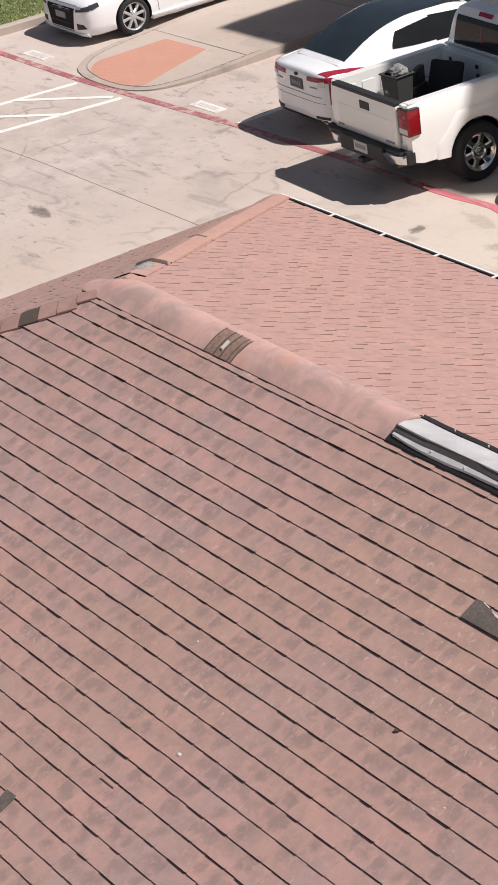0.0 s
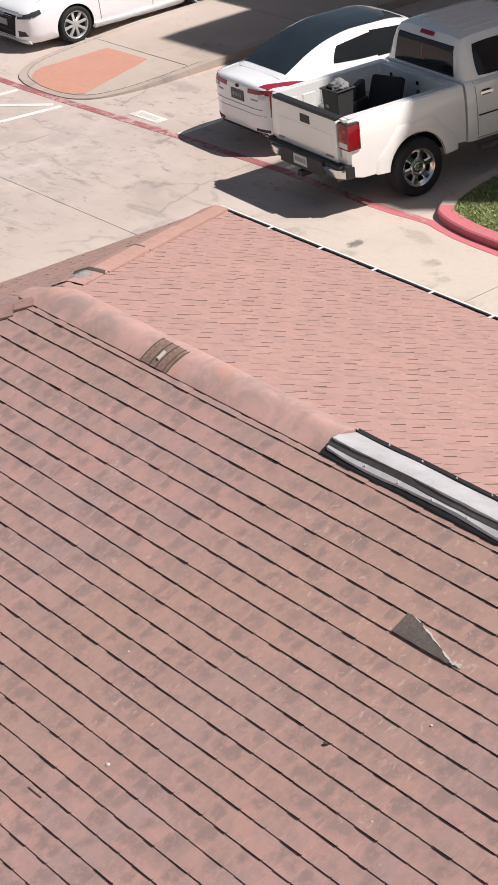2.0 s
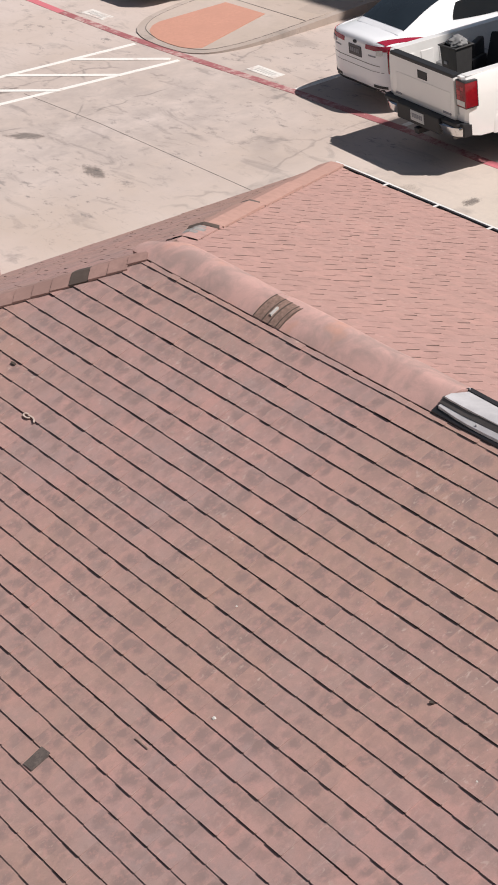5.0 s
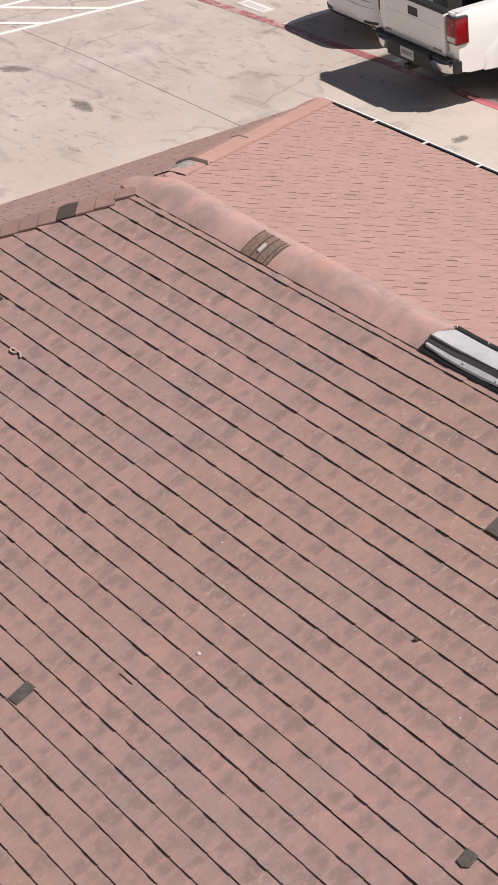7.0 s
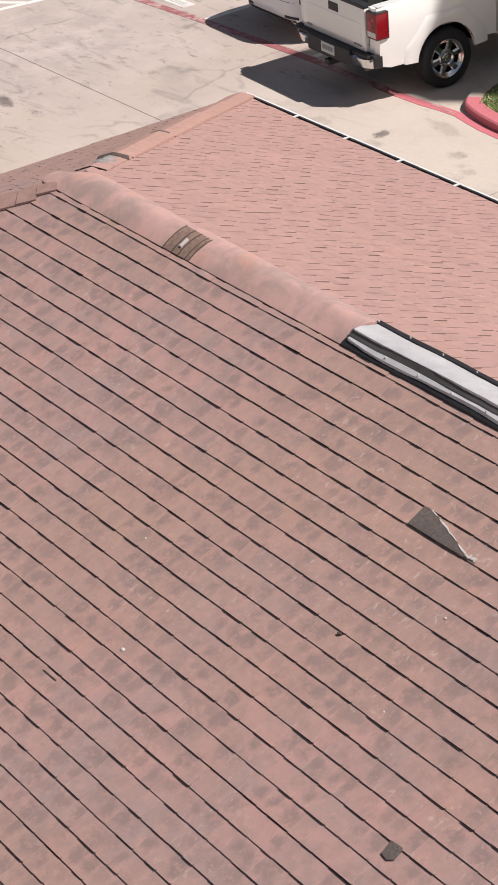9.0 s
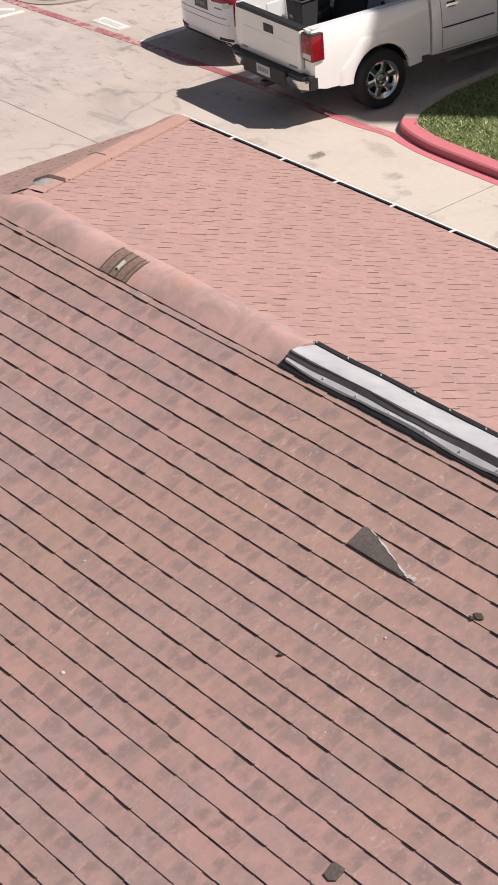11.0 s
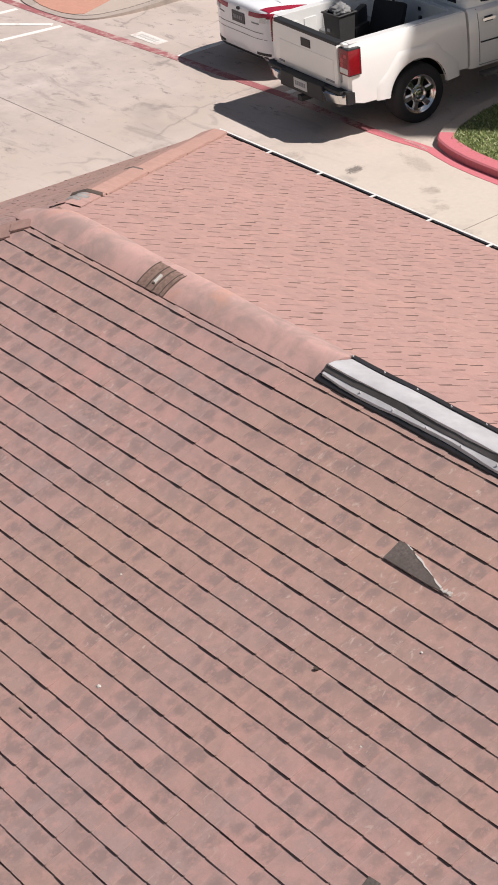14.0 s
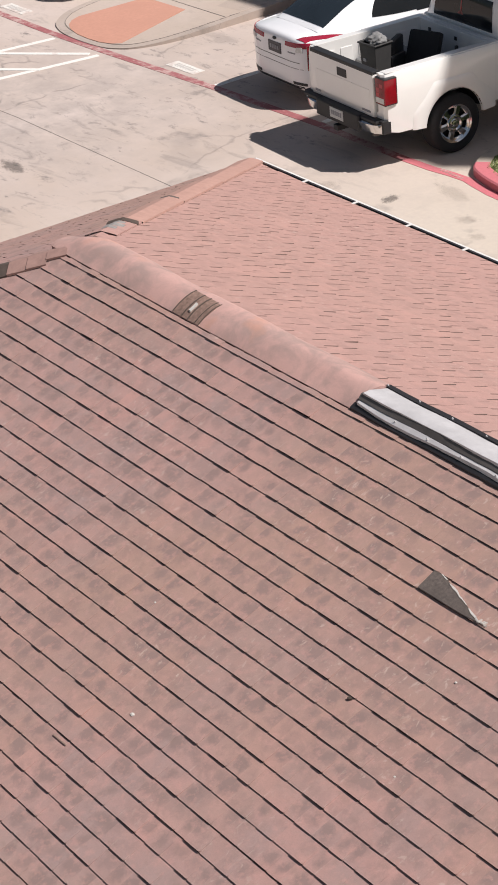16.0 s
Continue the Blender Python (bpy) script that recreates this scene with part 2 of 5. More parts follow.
def box(bm, lo, hi, bevel=0.0):
    v = [bm.verts.new((x, y, z)) for x in (lo[0], hi[0]) for y in (lo[1], hi[1]) for z in (lo[2], hi[2])]
    fs = [bm.faces.new([v[i] for i in f]) for f in ((0, 1, 3, 2), (4, 6, 7, 5), (0, 4, 5, 1), (2, 3, 7, 6), (0, 2, 6, 4), (1, 5, 7, 3))]
    if bevel:
        es = {e for f in fs for e in f.edges}
        bmesh.ops.bevel(bm, geom=list(es), offset=bevel, segments=2, affect="EDGES", profile=0.6)
    return bm


def boxes(*list_of):
    bm = bmesh.new()
    for lo, hi, *bv in list_of:
        box(bm, lo, hi, *bv)
    return bm


def prism(outline, z0, z1, bevel=0.0):
    """A slab on a plan outline."""
    bm = bmesh.new()
    lo = [bm.verts.new((x, y, z0)) for x, y in outline]
    hi = [bm.verts.new((x, y, z1)) for x, y in outline]
    n = len(outline)
    bm.faces.new(lo[::-1])
    top = bm.faces.new(hi)
    for i in range(n):
        bm.faces.new((lo[i], lo[(i + 1) % n], hi[(i + 1) % n], hi[i]))
    if bevel:
        bmesh.ops.bevel(bm, geom=list(top.edges), offset=bevel, segments=2, affect="EDGES")
    return bm


def strip(points, half, z0, z1, bm=None):
    """A band along a plan line, z0 to z1."""
    bm = bm or bmesh.new()
    pts = [Vector(p) for p in points]
    sides = []
    for i, p in enumerate(pts):
        d = (pts[min(i + 1, len(pts) - 1)] - pts[max(i - 1, 0)]).normalized()
        n = Vector((-d.y, d.x)) * half
        sides.append([bm.verts.new((q.x, q.y, z)) for q in (p - n, p + n) for z in (z0, z1)])
    for a, b in zip(sides, sides[1:]):
        for i, j in ((0, 1), (1, 3), (3, 2), (2, 0)):
            bm.faces.new((a[i], a[j], b[j], b[i]))
    for e in (sides[0], sides[-1]):
        bm.faces.new((e[0], e[1], e[3], e[2]))
    return bm


def sweep(profile, path, close=False):
    """profile (y, z) pairs carried along x from path = (x0, x1, n), with a wobble function allowed through the y, z callables."""
    bm = bmesh.new()
    x0, x1, n, wob = path
    rows = []
    for i in range(n + 1):
        x = x0 + (x1 - x0) * i / n
        rows.append([bm.verts.new((x, y + wob(x, k)[0], z + wob(x, k)[1])) for k, (y, z) in enumerate(profile)])
    k = len(profile)
    for a, b in zip(rows, rows[1:]):
        for j in range(k if close else k - 1):
            bm.faces.new((a[j], a[(j + 1) % k], b[(j + 1) % k], b[j]))
    if close:
        bm.faces.new(rows[0])
        bm.faces.new(rows[-1][::-1])
    return bm


def still(x, k):
    return (0.0, 0.0)


def arc(cx, cy, r, a0, a1, n):
    return [(cx + r * math.cos(radians(a0 + (a1 - a0) * i / n)), cy + r * math.sin(radians(a0 + (a1 - a0) * i / n))) for i in range(n + 1)]


# ---- ground ----
bm = bmesh.new()
R = 1500.0
xs = [-R, -300, -80, -45, -30, -15, 0, 40, 300, R]
grid = [[bm.verts.new((x, y, 0)) for y in xs] for x in xs]
for i in range(len(xs) - 1):
    for j in range(len(xs) - 1):
        bm.faces.new((grid[i][j], grid[i + 1][j], grid[i + 1][j + 1], grid[i][j + 1]))
tagged(part("ground", bm, M_GROUND), "pale stained concrete paving of a car park", "ground", kind="structure")

JOINTS = [((-29.1, 15.24), (-27.0, 15.28), (-23.5, 15.20), (-12, 14.9)), ((-17.95, 17.75), (-17.9, 16.5), (-17.9, 10))]
for pts in JOINTS:
    tagged(part("paving_joint", strip(pts, 0.0045, -0.01, 0.0035), M_JOINT), "dark sealed joint between concrete slabs", "joint", kind="structure")

M_LINELETTER = worn_paint("faded_letter_paint", (0.60, 0.40, 0.38), (0.38, 0.2, 0.19), 0.45)
RED = [(-35.6, 18.12), (-34.6, 17.93), (-33.55, 17.98), (-32.4, 17.93), (-30.2, 17.88), (-28.7, 17.89), (-25.75, 17.98), (-23.2, 18.0), (-21.27, 17.90), (-20.75, 17.90), (-20.4, 17.935), (-20.1, 17.94), (-19.85, 17.88), (-19.5, 17.81), (-19.05, 17.77), (-17.0, 17.695), (-14, 17.57)]
for bare, points in ((M_REDKERB, RED[:4]), (M_REDLINE, RED[3:9]), (M_REDKERB, RED[8:])):
    tagged(part("fire_lane_line", strip(points, 0.072, -0.01, 0.005), bare), "worn red painted fire lane line on concrete", "road marking", "fire lane lines", "structure")
for a, b in [((-29.78, 17.75), (-30.45, 13.4)), ((-28.45, 17.72), (-29.25, 13.0)), ((-29.96, 16.62), (-28.62, 17.66)), ((-30.14, 15.50), (-28.58, 16.72)), ((-30.28, 14.45), (-28.78, 15.66)), ((-30.4, 13.45), (-28.95, 14.6)),
             ((-25.78, 18.05), (-25.72, 23.3)), ((-23.28, 18.1), (-23.22, 23.3)), ((-33.2, 19.6), (-33.1, 19.7))]:
    tagged(part("white_stripe", strip([a, b], 0.052, -0.01, 0.0045 if abs(a[0] - b[0]) < 1.0 else 0.0085), M_WHITELINE), "worn white painted parking stripe on concrete", "road marking", "parking stripes", "structure")
for x, y in ((-31.72, 18.24), (-26.84, 18.255)):
    st = empty("floor_stencil", pose(x, y, 0, 0, 0, -1))
    tagged(st, "white painted rectangle with worn unreadable lettering", "road marking", "stall stencils", "structure")
    part("white_panel", boxes(((-0.36, -0.115, -0.01), (0.36, 0.115, 0.005))), M_STENCIL, st)
    for k in range(7):
        a = -0.24 + 0.07 * k
        part("letter_bar", boxes(((a, -0.05, 0.0), (a + 0.045, 0.055, 0.0075))), M_STENCILBAR, st)
for pts in (((-20.62, 17.945), (-20.14, 17.915)),):
    for k in range(8):
        a = Vector(pts[0]).lerp(Vector(pts[1]), k / 8)
        tagged(part("line_lettering", boxes(((a.x, a.y - 0.025, 0.0), (a.x + 0.034, a.y + 0.03, 0.009))), M_LINELETTER), "worn white lettering bar on the red line", "road marking", "lettering", "structure")

# Raised walk between the stalls with its orange ramp.
NOSE = [(x + 0.10, y - 0.13) for x, y in ((-28.05, 21.28), (-28.06, 20.3), (-28.08, 19.5), (-28.14, 18.9), (-28.35, 18.35), (-28.75, 18.10), (-29.4, 18.06), (-30.0, 18.10), (-30.5, 18.28), (-30.85, 18.7), (-30.98, 19.3), (-31.0, 20.2), (-31.0, 21.28))]


def inset(poly, d):
    """The outline moved inwards by d (clockwise or not)."""
    pts = [Vector(p) for p in poly]
    area = sum(a.x * b.y - b.x * a.y for a, b in zip(pts, pts[1:] + pts[:1]))
    out = []
    for i, p in enumerate(pts):
        e1, e2 = (p - pts[i - 1]).normalized(), (pts[(i + 1) % len(pts)] - p).normalized()
        n = (Vector((-e1.y, e1.x)) + Vector((-e2.y, e2.x))).normalized() * (1 if area > 0 else -1)
        out.append(tuple(p + n * d))
    return out


def rounded(poly, times=2):
    """Corners cut twice for a soft outline."""
    pts = [Vector(p) for p in poly]
    for _ in range(times):
        nxt = []
        for a, b in zip(pts, pts[1:] + pts[:1]):
            nxt += [a.lerp(b, 0.2), a.lerp(b, 0.8)]
        pts = nxt
    return [tuple(p) for p in pts]


def soft_line(poly, times=2):
    """The same for an open line, whose ends stay."""
    pts = [Vector(p) for p in poly]
    for _ in range(times):
        nxt = [pts[0]]
        for a, b in zip(pts, pts[1:]):
            nxt += [a.lerp(b, 0.22), a.lerp(b, 0.78)]
        pts = nxt + [pts[-1]]
    return [tuple(p) for p in pts]


island = empty("walk_island", pose(0, 0, 0))
tagged(island, "pale concrete walk end with a kerb and an orange ramp", "kerb ramp", kind="structure")
nose = soft_line(NOSE)


def rise_at(y):
    """Height of the walk, falling to the lane."""
    return 0.014 + 0.136 * min(1.0, max(0.0, (y - 17.92) / 3.1))


def lift(bm, up=0.0):
    for v in bm.verts:
        if v.co.z > 0.03:
            v.co.z = rise_at(v.co.y) + up
    return bm


part("kerb", lift(prism(nose, -0.05, 0.15)), M_KERB, island)
inner = [(x, 21.15) if y > 20.9 else (x, y) for x, y in inset(nose, 0.16)]
part("kerb", boxes(((-30.9, 21.15, -0.05), (-27.95, 27.0, 0.150), 0.01)), M_KERB, island)
part("walk_slab", boxes(((-30.74, 21.15, -0.04), (-28.11, 27.0, 0.154))), M_APRON, island)
part("walk_slab", lift(prism(inner, -0.04, 0.153), 0.004), M_APRON, island)
ORANGE = [(-28.58, 18.26), (-28.72, 18.14), (-28.95, 18.075), (-29.25, 18.06), (-29.6, 18.08), (-29.9, 18.15), (-30.12, 18.26), (-30.27, 18.42), (-30.33, 18.60), (-30.14, 19.83), (-29.03, 19.85)]
part("ramp_panel", lift(prism(ORANGE, -0.03, 0.16), 0.009), M_RAMP, island, "orange textured ramp panel")
groove = [(x, y) for x, y in inset(nose, 0.155) if y < 20.4]
bm = bmesh.new()
for a, b in zip(groove, groove[1:]):
    if (Vector(a) - Vector(b)).length < 1.2:
        za = (rise_at(a[1]) + rise_at(b[1])) / 2
        strip([a, b], 0.006, za - 0.03, za + 0.0065, bm)
part("walk_joint", bm, M_JOINT, island)
part("walk_joint", strip([(-30.7, 20.02), (-28.15, 20.02)], 0.006, 0.05, rise_at(20.02) + 0.0065), M_JOINT, island)
part("walk_joint", strip([(-30.7, 22.6), (-28.15, 22.6)], 0.006, 0.05, rise_at(22.6) + 0.0065), M_JOINT, island)


def stain_material(name, colour, weight):
    """Oil soaked into concrete, thinning out unevenly to its edge."""
    m = Nodes(name, 0.8)
    away = m.node("ShaderNodeVectorMath", i0=m.geo)
    away.operation = "LENGTH"
    uneven = m.math("SUBTRACT", m.noise(1.7, 5, 0.7), 0.5)
    edge = m.math("ADD", away.outputs["Value"], m.math("MULTIPLY", uneven, 1.9))
    m.tree.links.new(m.math("MULTIPLY", m.step(edge, 0.88, 0.42), weight), m.bsdf.inputs["Alpha"])
    return m.finish(m.mix(m.noise(4, 4), colour, tuple(c * 0.8 for c in colour)))


M_OIL = stain_material("oil_dark_concrete", (0.22, 0.19, 0.17), 0.58)
M_OILPALE = stain_material("old_oil_concrete", (0.28, 0.235, 0.20), 0.15)


def stain_patch(x, y, rx, ry, turn, mat, label):
    """An uneven stain on the paving."""
    bm = bmesh.new()
    bm.faces.new([bm.verts.new((math.cos(0.2618 * i), math.sin(0.2618 * i), 0.0)) for i in range(24)])
    ob = part("oil_stain", bm, mat)
    ob.matrix_basis = pose(x, y, 0.0022, 0, 0, turn) @ Matrix.Diagonal((rx, ry, 1, 1))
    tagged(ob, label, "stain", "oil stains", "structure")


for x, y, rx, ry, turn, mat in ((-27.37, 14.26, 0.42, 0.17, 30, M_OIL), (-25.26, 14.14, 0.42, 0.15, -10, M_OIL), (-29.58, 14.80, 0.75, 0.20, 72, M_OIL), (-21.37, 16.6, 0.17, 0.19, 0, M_OILPALE), (-20.36, 16.84, 0.13, 0.18, 20, M_OIL),
                                (-19.9, 17.52, 0.50, 0.17, -14, M_OILPALE), (-19.1, 17.02, 0.20, 0.16, 0, M_OILPALE), (-18.6, 16.74, 0.16, 0.12, 0, M_OILPALE)):
    stain_patch(x, y, rx, ry, turn, mat, "dark worn oil stain on the concrete")


def kerbed_bed(name, outline, label, red_test, high=0.15, wide=0.16):
    bed = empty(name, pose(0, 0, 0))
    tagged(bed, label, "lawn bed", kind="structure")
    ring = rounded(outline)
    inn = inset(ring, wide)
    n = len(ring)
    for is_red, nm, mat in ((True, "red_kerb", M_REDKERB), (False, "kerb", M_KERB)):
        bm = bmesh.new()
        for i in range(n):
            a, b = ring[i], ring[(i + 1) % n]
            if red_test(((a[0] + b[0]) / 2, (a[1] + b[1]) / 2)) != is_red:
                continue
            ia, ib = inn[i], inn[(i + 1) % n]
            ma, mb = [tuple(Vector(p).lerp(Vector(q), 0.11)) for p, q in ((a, ia), (b, ib))]
            q = [[bm.verts.new((*p, z)) for p, z in ((s[0], -0.05), (s[0], high - 0.018), (s[1], high), (s[2], high), (s[2], 0.0))] for s in ((a, ma, ia), (b, mb, ib))]
            for j in range(4):
                bm.faces.new((q[0][j], q[0][j + 1], q[1][j + 1], q[1][j]))
        bmesh.ops.remove_doubles(bm, verts=bm.verts[:], dist=0.001)
        part(nm, bm, mat, bed, smooth=28)
    part("turf", prism(inn, -0.02, high - 0.02), M_TURF, bed)
    return bed, inn


def inside(p, poly):
    odd = False
    for a, b in zip(poly, poly[1:] + poly[:1]):
        if (a[1] > p[1]) != (b[1] > p[1]) and p[0] < (b[0] - a[0]) * (p[1] - a[1]) / (b[1] - a[1]) + a[0]:
            odd = not odd
    return odd


def grass(name, poly, count, keep, label, seed, foot=0.128):
    rnd = random.Random(seed)
    verts, faces = [], []
    xs_, ys_ = [p[0] for p in poly], [p[1] for p in poly]
    while len(faces) < count:
        x, y = rnd.uniform(min(xs_), max(xs_)), rnd.uniform(min(ys_), max(ys_))
        if not inside((x, y), poly) or not keep(x, y):
            continue
        for _ in range(6):
            px, py = x + rnd.gauss(0, 0.03), y + rnd.gauss(0, 0.03)
            a, h, w = rnd.uniform(0, 6.283), rnd.uniform(0.015, 0.05), rnd.uniform(0.005, 0.011)
            lx, ly = rnd.gauss(0, 0.035), rnd.gauss(0, 0.035)
            i = len(verts)
            verts += [(px - w * math.cos(a), py - w * math.sin(a), foot), (px + w * math.cos(a), py + w * math.sin(a), foot), (px + lx, py + ly, foot + h)]
            faces.append((i, i + 1, i + 2))
    me = bpy.data.meshes.new(name)
    me.from_pydata(verts, [], faces)
    me.materials.append(M_GRASS)
    ob = new(name, me)
    return tagged(ob, label, "grass", kind="stuff")


bed_a, inn_a = kerbed_bed("lawn_bed", [(-20.14, 18.08), (-19.8, 17.955), (-19.35, 17.865), (-18.75, 17.835), (-16.5, 17.75), (-16.5, 26), (-20.8, 26), (-20.78, 21), (-20.68, 19.3), (-20.56, 18.85), (-20.42, 18.45), (-20.27, 18.22)], "green lawn bed with a red painted kerb", lambda p: p[1] < 18.27, 0.115, 0.21)
grass("lawn_grass", inn_a, 45000, lambda x, y: y < 21.5, "short green lawn with pale sunlit blades", 5, 0.094)
bed_b, inn_b = kerbed_bed("far_lawn_bed", [(-33.36, 18.08), (-33.95, 17.88), (-35.15, 17.98), (-36.25, 18.32), (-37.1, 19.0), (-37.55, 20.1), (-37.8, 27), (-33.2, 27), (-33.22, 20.0)], "patchy lawn bed with a red kerb and bare soil", lambda p: p[1] < 18.22 or p[0] < -36.15)
part("bare_soil", prism(rounded([(-35.7, 18.50), (-34.7, 18.55), (-34.9, 19.4), (-35.6, 20.3), (-37.2, 20.4), (-36.9, 19.4)]), 0.1, 0.145), M_MULCH, bed_b)
grass("patchy_grass", inn_b, 16000, lambda x, y: y < 22 and not (x < -34.9 and y < 20.2) and not (x < -35.5 and y > 20.4), "patchy short green grass", 6)

# ---- house with the shingled hip roof ----
TURN_H = -2.126
house = empty("house", pose(0, 0, 0, 0, 0, TURN_H))
tagged(house, "single-storey house with a worn brown shingled hip roof", "house")
XR, YR, ZR, TH, RUN, LONG = -11.364, 6.125, 5.295, 0.3897, 4.306, 9.0
CT, ST = math.cos(TH), math.sin(TH)
EZ = ZR - RUN * math.tan(TH)
X0, X1, Y0, Y1 = XR - RUN, XR + LONG + RUN, YR - RUN, YR + RUN
wx0, wx1, wy0, wy1 = X0 + 0.5, X1 - 0.5, Y0 + 0.5, Y1 - 0.5
for lo, hi in (((wx0, wy0, 0), (wx1, wy0 + 0.2, EZ - 0.12)), ((wx0, wy1 - 0.2, 0), (wx1, wy1, EZ - 0.12)), ((wx0, wy0 + 0.2, 0), (wx0 + 0.2, wy1 - 0.2, EZ - 0.12)), ((wx1 - 0.2, wy0 + 0.2, 0), (wx1, wy1 - 0.2, EZ - 0.12))):
    part("wall", boxes((lo, hi)), M_WALL, house)
part("soffit", boxes(((X0 + 0.02, Y0 + 0.02, EZ - 0.12), (X1 - 0.02, Y1 - 0.02, EZ - 0.09))), M_WHITEMETAL, house)
for lo, hi in (((X0, Y0, EZ - 0.2), (X1, Y0 + 0.02, EZ - 0.01)), ((X0, Y1 - 0.02, EZ - 0.2), (X1, Y1, EZ - 0.01)), ((X0, Y0 + 0.02, EZ - 0.2), (X0 + 0.02, Y1 - 0.02, EZ - 0.01)), ((X1 - 0.02, Y0 + 0.02, EZ - 0.2), (X1, Y1 - 0.02, EZ - 0.01))):
    part("fascia", boxes((lo, hi)), M_WHITEMETAL, house)
bm = bmesh.new()
cs = [bm.verts.new(p) for p in ((X0, Y0, EZ), (X1, Y0, EZ), (X1, Y1, EZ), (X0, Y1, EZ), (XR, YR, ZR), (XR + LONG, YR, ZR))]
for f in ((0, 1, 5, 4), (2, 3, 4, 5), (3, 0, 4), (1, 2, 5), (3, 2, 1, 0)):
    bm.faces.new([cs[i] for i in f])
roof = part("roof", bm, M_DECK, house)

# cut asphalt edges, blackened to carry the shade line below each course
M_BUTT = plain("asphalt_edge_shade", (0.020, 0.008, 0.006), 1.0)
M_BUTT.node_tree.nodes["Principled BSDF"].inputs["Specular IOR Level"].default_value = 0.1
M_SLOT = plain("tab_side", (0.24, 0.16, 0.135), 0.95)
EXPO, T0 = 0.1269, 0.089      # exposure of a course; first course line below the ridge


def slope(origin, along, down):
    """Axes of a roof slope."""
    o, a, d = Vector(origin), Vector(along).normalized(), Vector(down).normalized()
    n = a.cross(d)
    return o, a, d, (n if n.z > 0 else -n)


NEAR = slope((XR, YR, ZR), (1, 0, 0), (0, -CT, -ST))
FAR = slope((XR, YR, ZR), (1, 0, 0), (0, CT, -ST))
HIP = slope((XR, YR, ZR), (0, 1, 0), (-CT, 0, -ST))
HIP2 = slope((XR + LONG, YR, ZR), (0, 1, 0), (CT, 0, -ST))


UNDER = 0.005      # the butt leans in under its edge


def tab_corners(w, dep, h0, h1, cut0=0.0, cut1=0.0, worn=1.0):
    """A tab in its own plane: face, a narrow lip whose two corners may be worn down, foot, in (across, down, up)."""
    hl, hr = h1
    c, k = min(0.007, w * 0.2), 1 - LIP / dep
    return [(0, 0, h0), (w, 0, h0), (w + cut1 * k, dep - LIP, h0 + (hr - h0) * k), (-cut0 * k, dep - LIP, h0 + (hl - h0) * k),
            (w + cut1, dep, hr * worn), (w + cut1 - c, dep, hr), (c - cut0, dep, hl), (-cut0, dep, hl * worn),
            (-cut0, dep - UNDER, 0), (w + cut1, dep - UNDER, 0), (0, 0, 0), (w, 0, 0)]


def tab_points(axes, u0, u1, v0, v1, h0, h1, cut0=0.0, cut1=0.0, worn=1.0):
    """The same on a slope; the lower corners may be cut to follow a hip."""
    o, a, d, n = axes
    return [o + a * (u0 + x) + d * (v0 + y) + n * z for x, y, z in tab_corners(u1 - u0, v1 - v0, h0, h1, cut0, cut1, worn)]


LIP, WORN = 0.006, 0.30
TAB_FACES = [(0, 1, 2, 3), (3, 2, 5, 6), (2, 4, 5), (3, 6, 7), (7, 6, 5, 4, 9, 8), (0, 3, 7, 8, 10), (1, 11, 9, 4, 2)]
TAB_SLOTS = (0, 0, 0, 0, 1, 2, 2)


def lay(axes, lo, hi, depth, first, teeth, step, gap, rnd, lean=0.0, worn=1.0, choose=lambda u, v: False):
    """Courses of laminated tabs down a slope; lo(v), hi(v) bound it. teeth: widths and thicknesses of one strip, each course set on by
    step from the one above. Gives the joined rest and the chosen single tabs."""
    verts, faces, single = [], [], []
    strip_long = sum(w for w, _ in teeth)
    k, v0, v1 = 0, 0.0, first
    while v0 < depth - 0.02:
        v1 = min(v1, depth + 0.01)
        end = hi(v0)
        u = lo(v0) - (k * step + lo(v0) + 40.0) % strip_long - rnd.uniform(0, 0.05)
        j = 0
        while u < end:
            w, thick = teeth[j % len(teeth)]
            a, b = max(u, lo(v0)), min(u + w, end)
            if b - a > 0.015:
                wave = 0.0045 * noise.noise((u * 1.1, v1 * 7.0, 2.5)) + rnd.uniform(-0.0012, 0.0012)
                t_ = thick * rnd.choice((0.82, 0.92, 1.0, 1.0, 1.08, 1.18))
                h1 = (t_, t_ * rnd.choice((0.85, 1.0, 1.15)))
                slit = gap * rnd.choice((0.3, 0.5, 0.7, 0.9, 1.1))
                on_edge = a <= lo(v0) + 1e-6 or b >= end - 1e-6
                cut0 = (lo(v0) - lo(v1)) if a <= lo(v0) + 1e-6 else lean
                cut1 = (hi(v1) - hi(v0)) if b >= end - 1e-6 else -lean
                if not on_edge and choose((a + b) / 2, (v0 + v1) / 2):
                    single.append((a, b - gap, v0 + wave, v1 + wave, h1))
                else:
                    i = len(verts)
                    verts += [tuple(p) for p in tab_points(axes, a, b - slit, v0 + wave * (k > 0), v1 + wave, 0.002, h1, cut0, cut1, worn)]
                    faces += [tuple(i + q for q in f) for f in TAB_FACES]
            u += w
            j += 1
        k, v0, v1 = k + 1, v1, v1 + EXPO
    return verts, faces, single


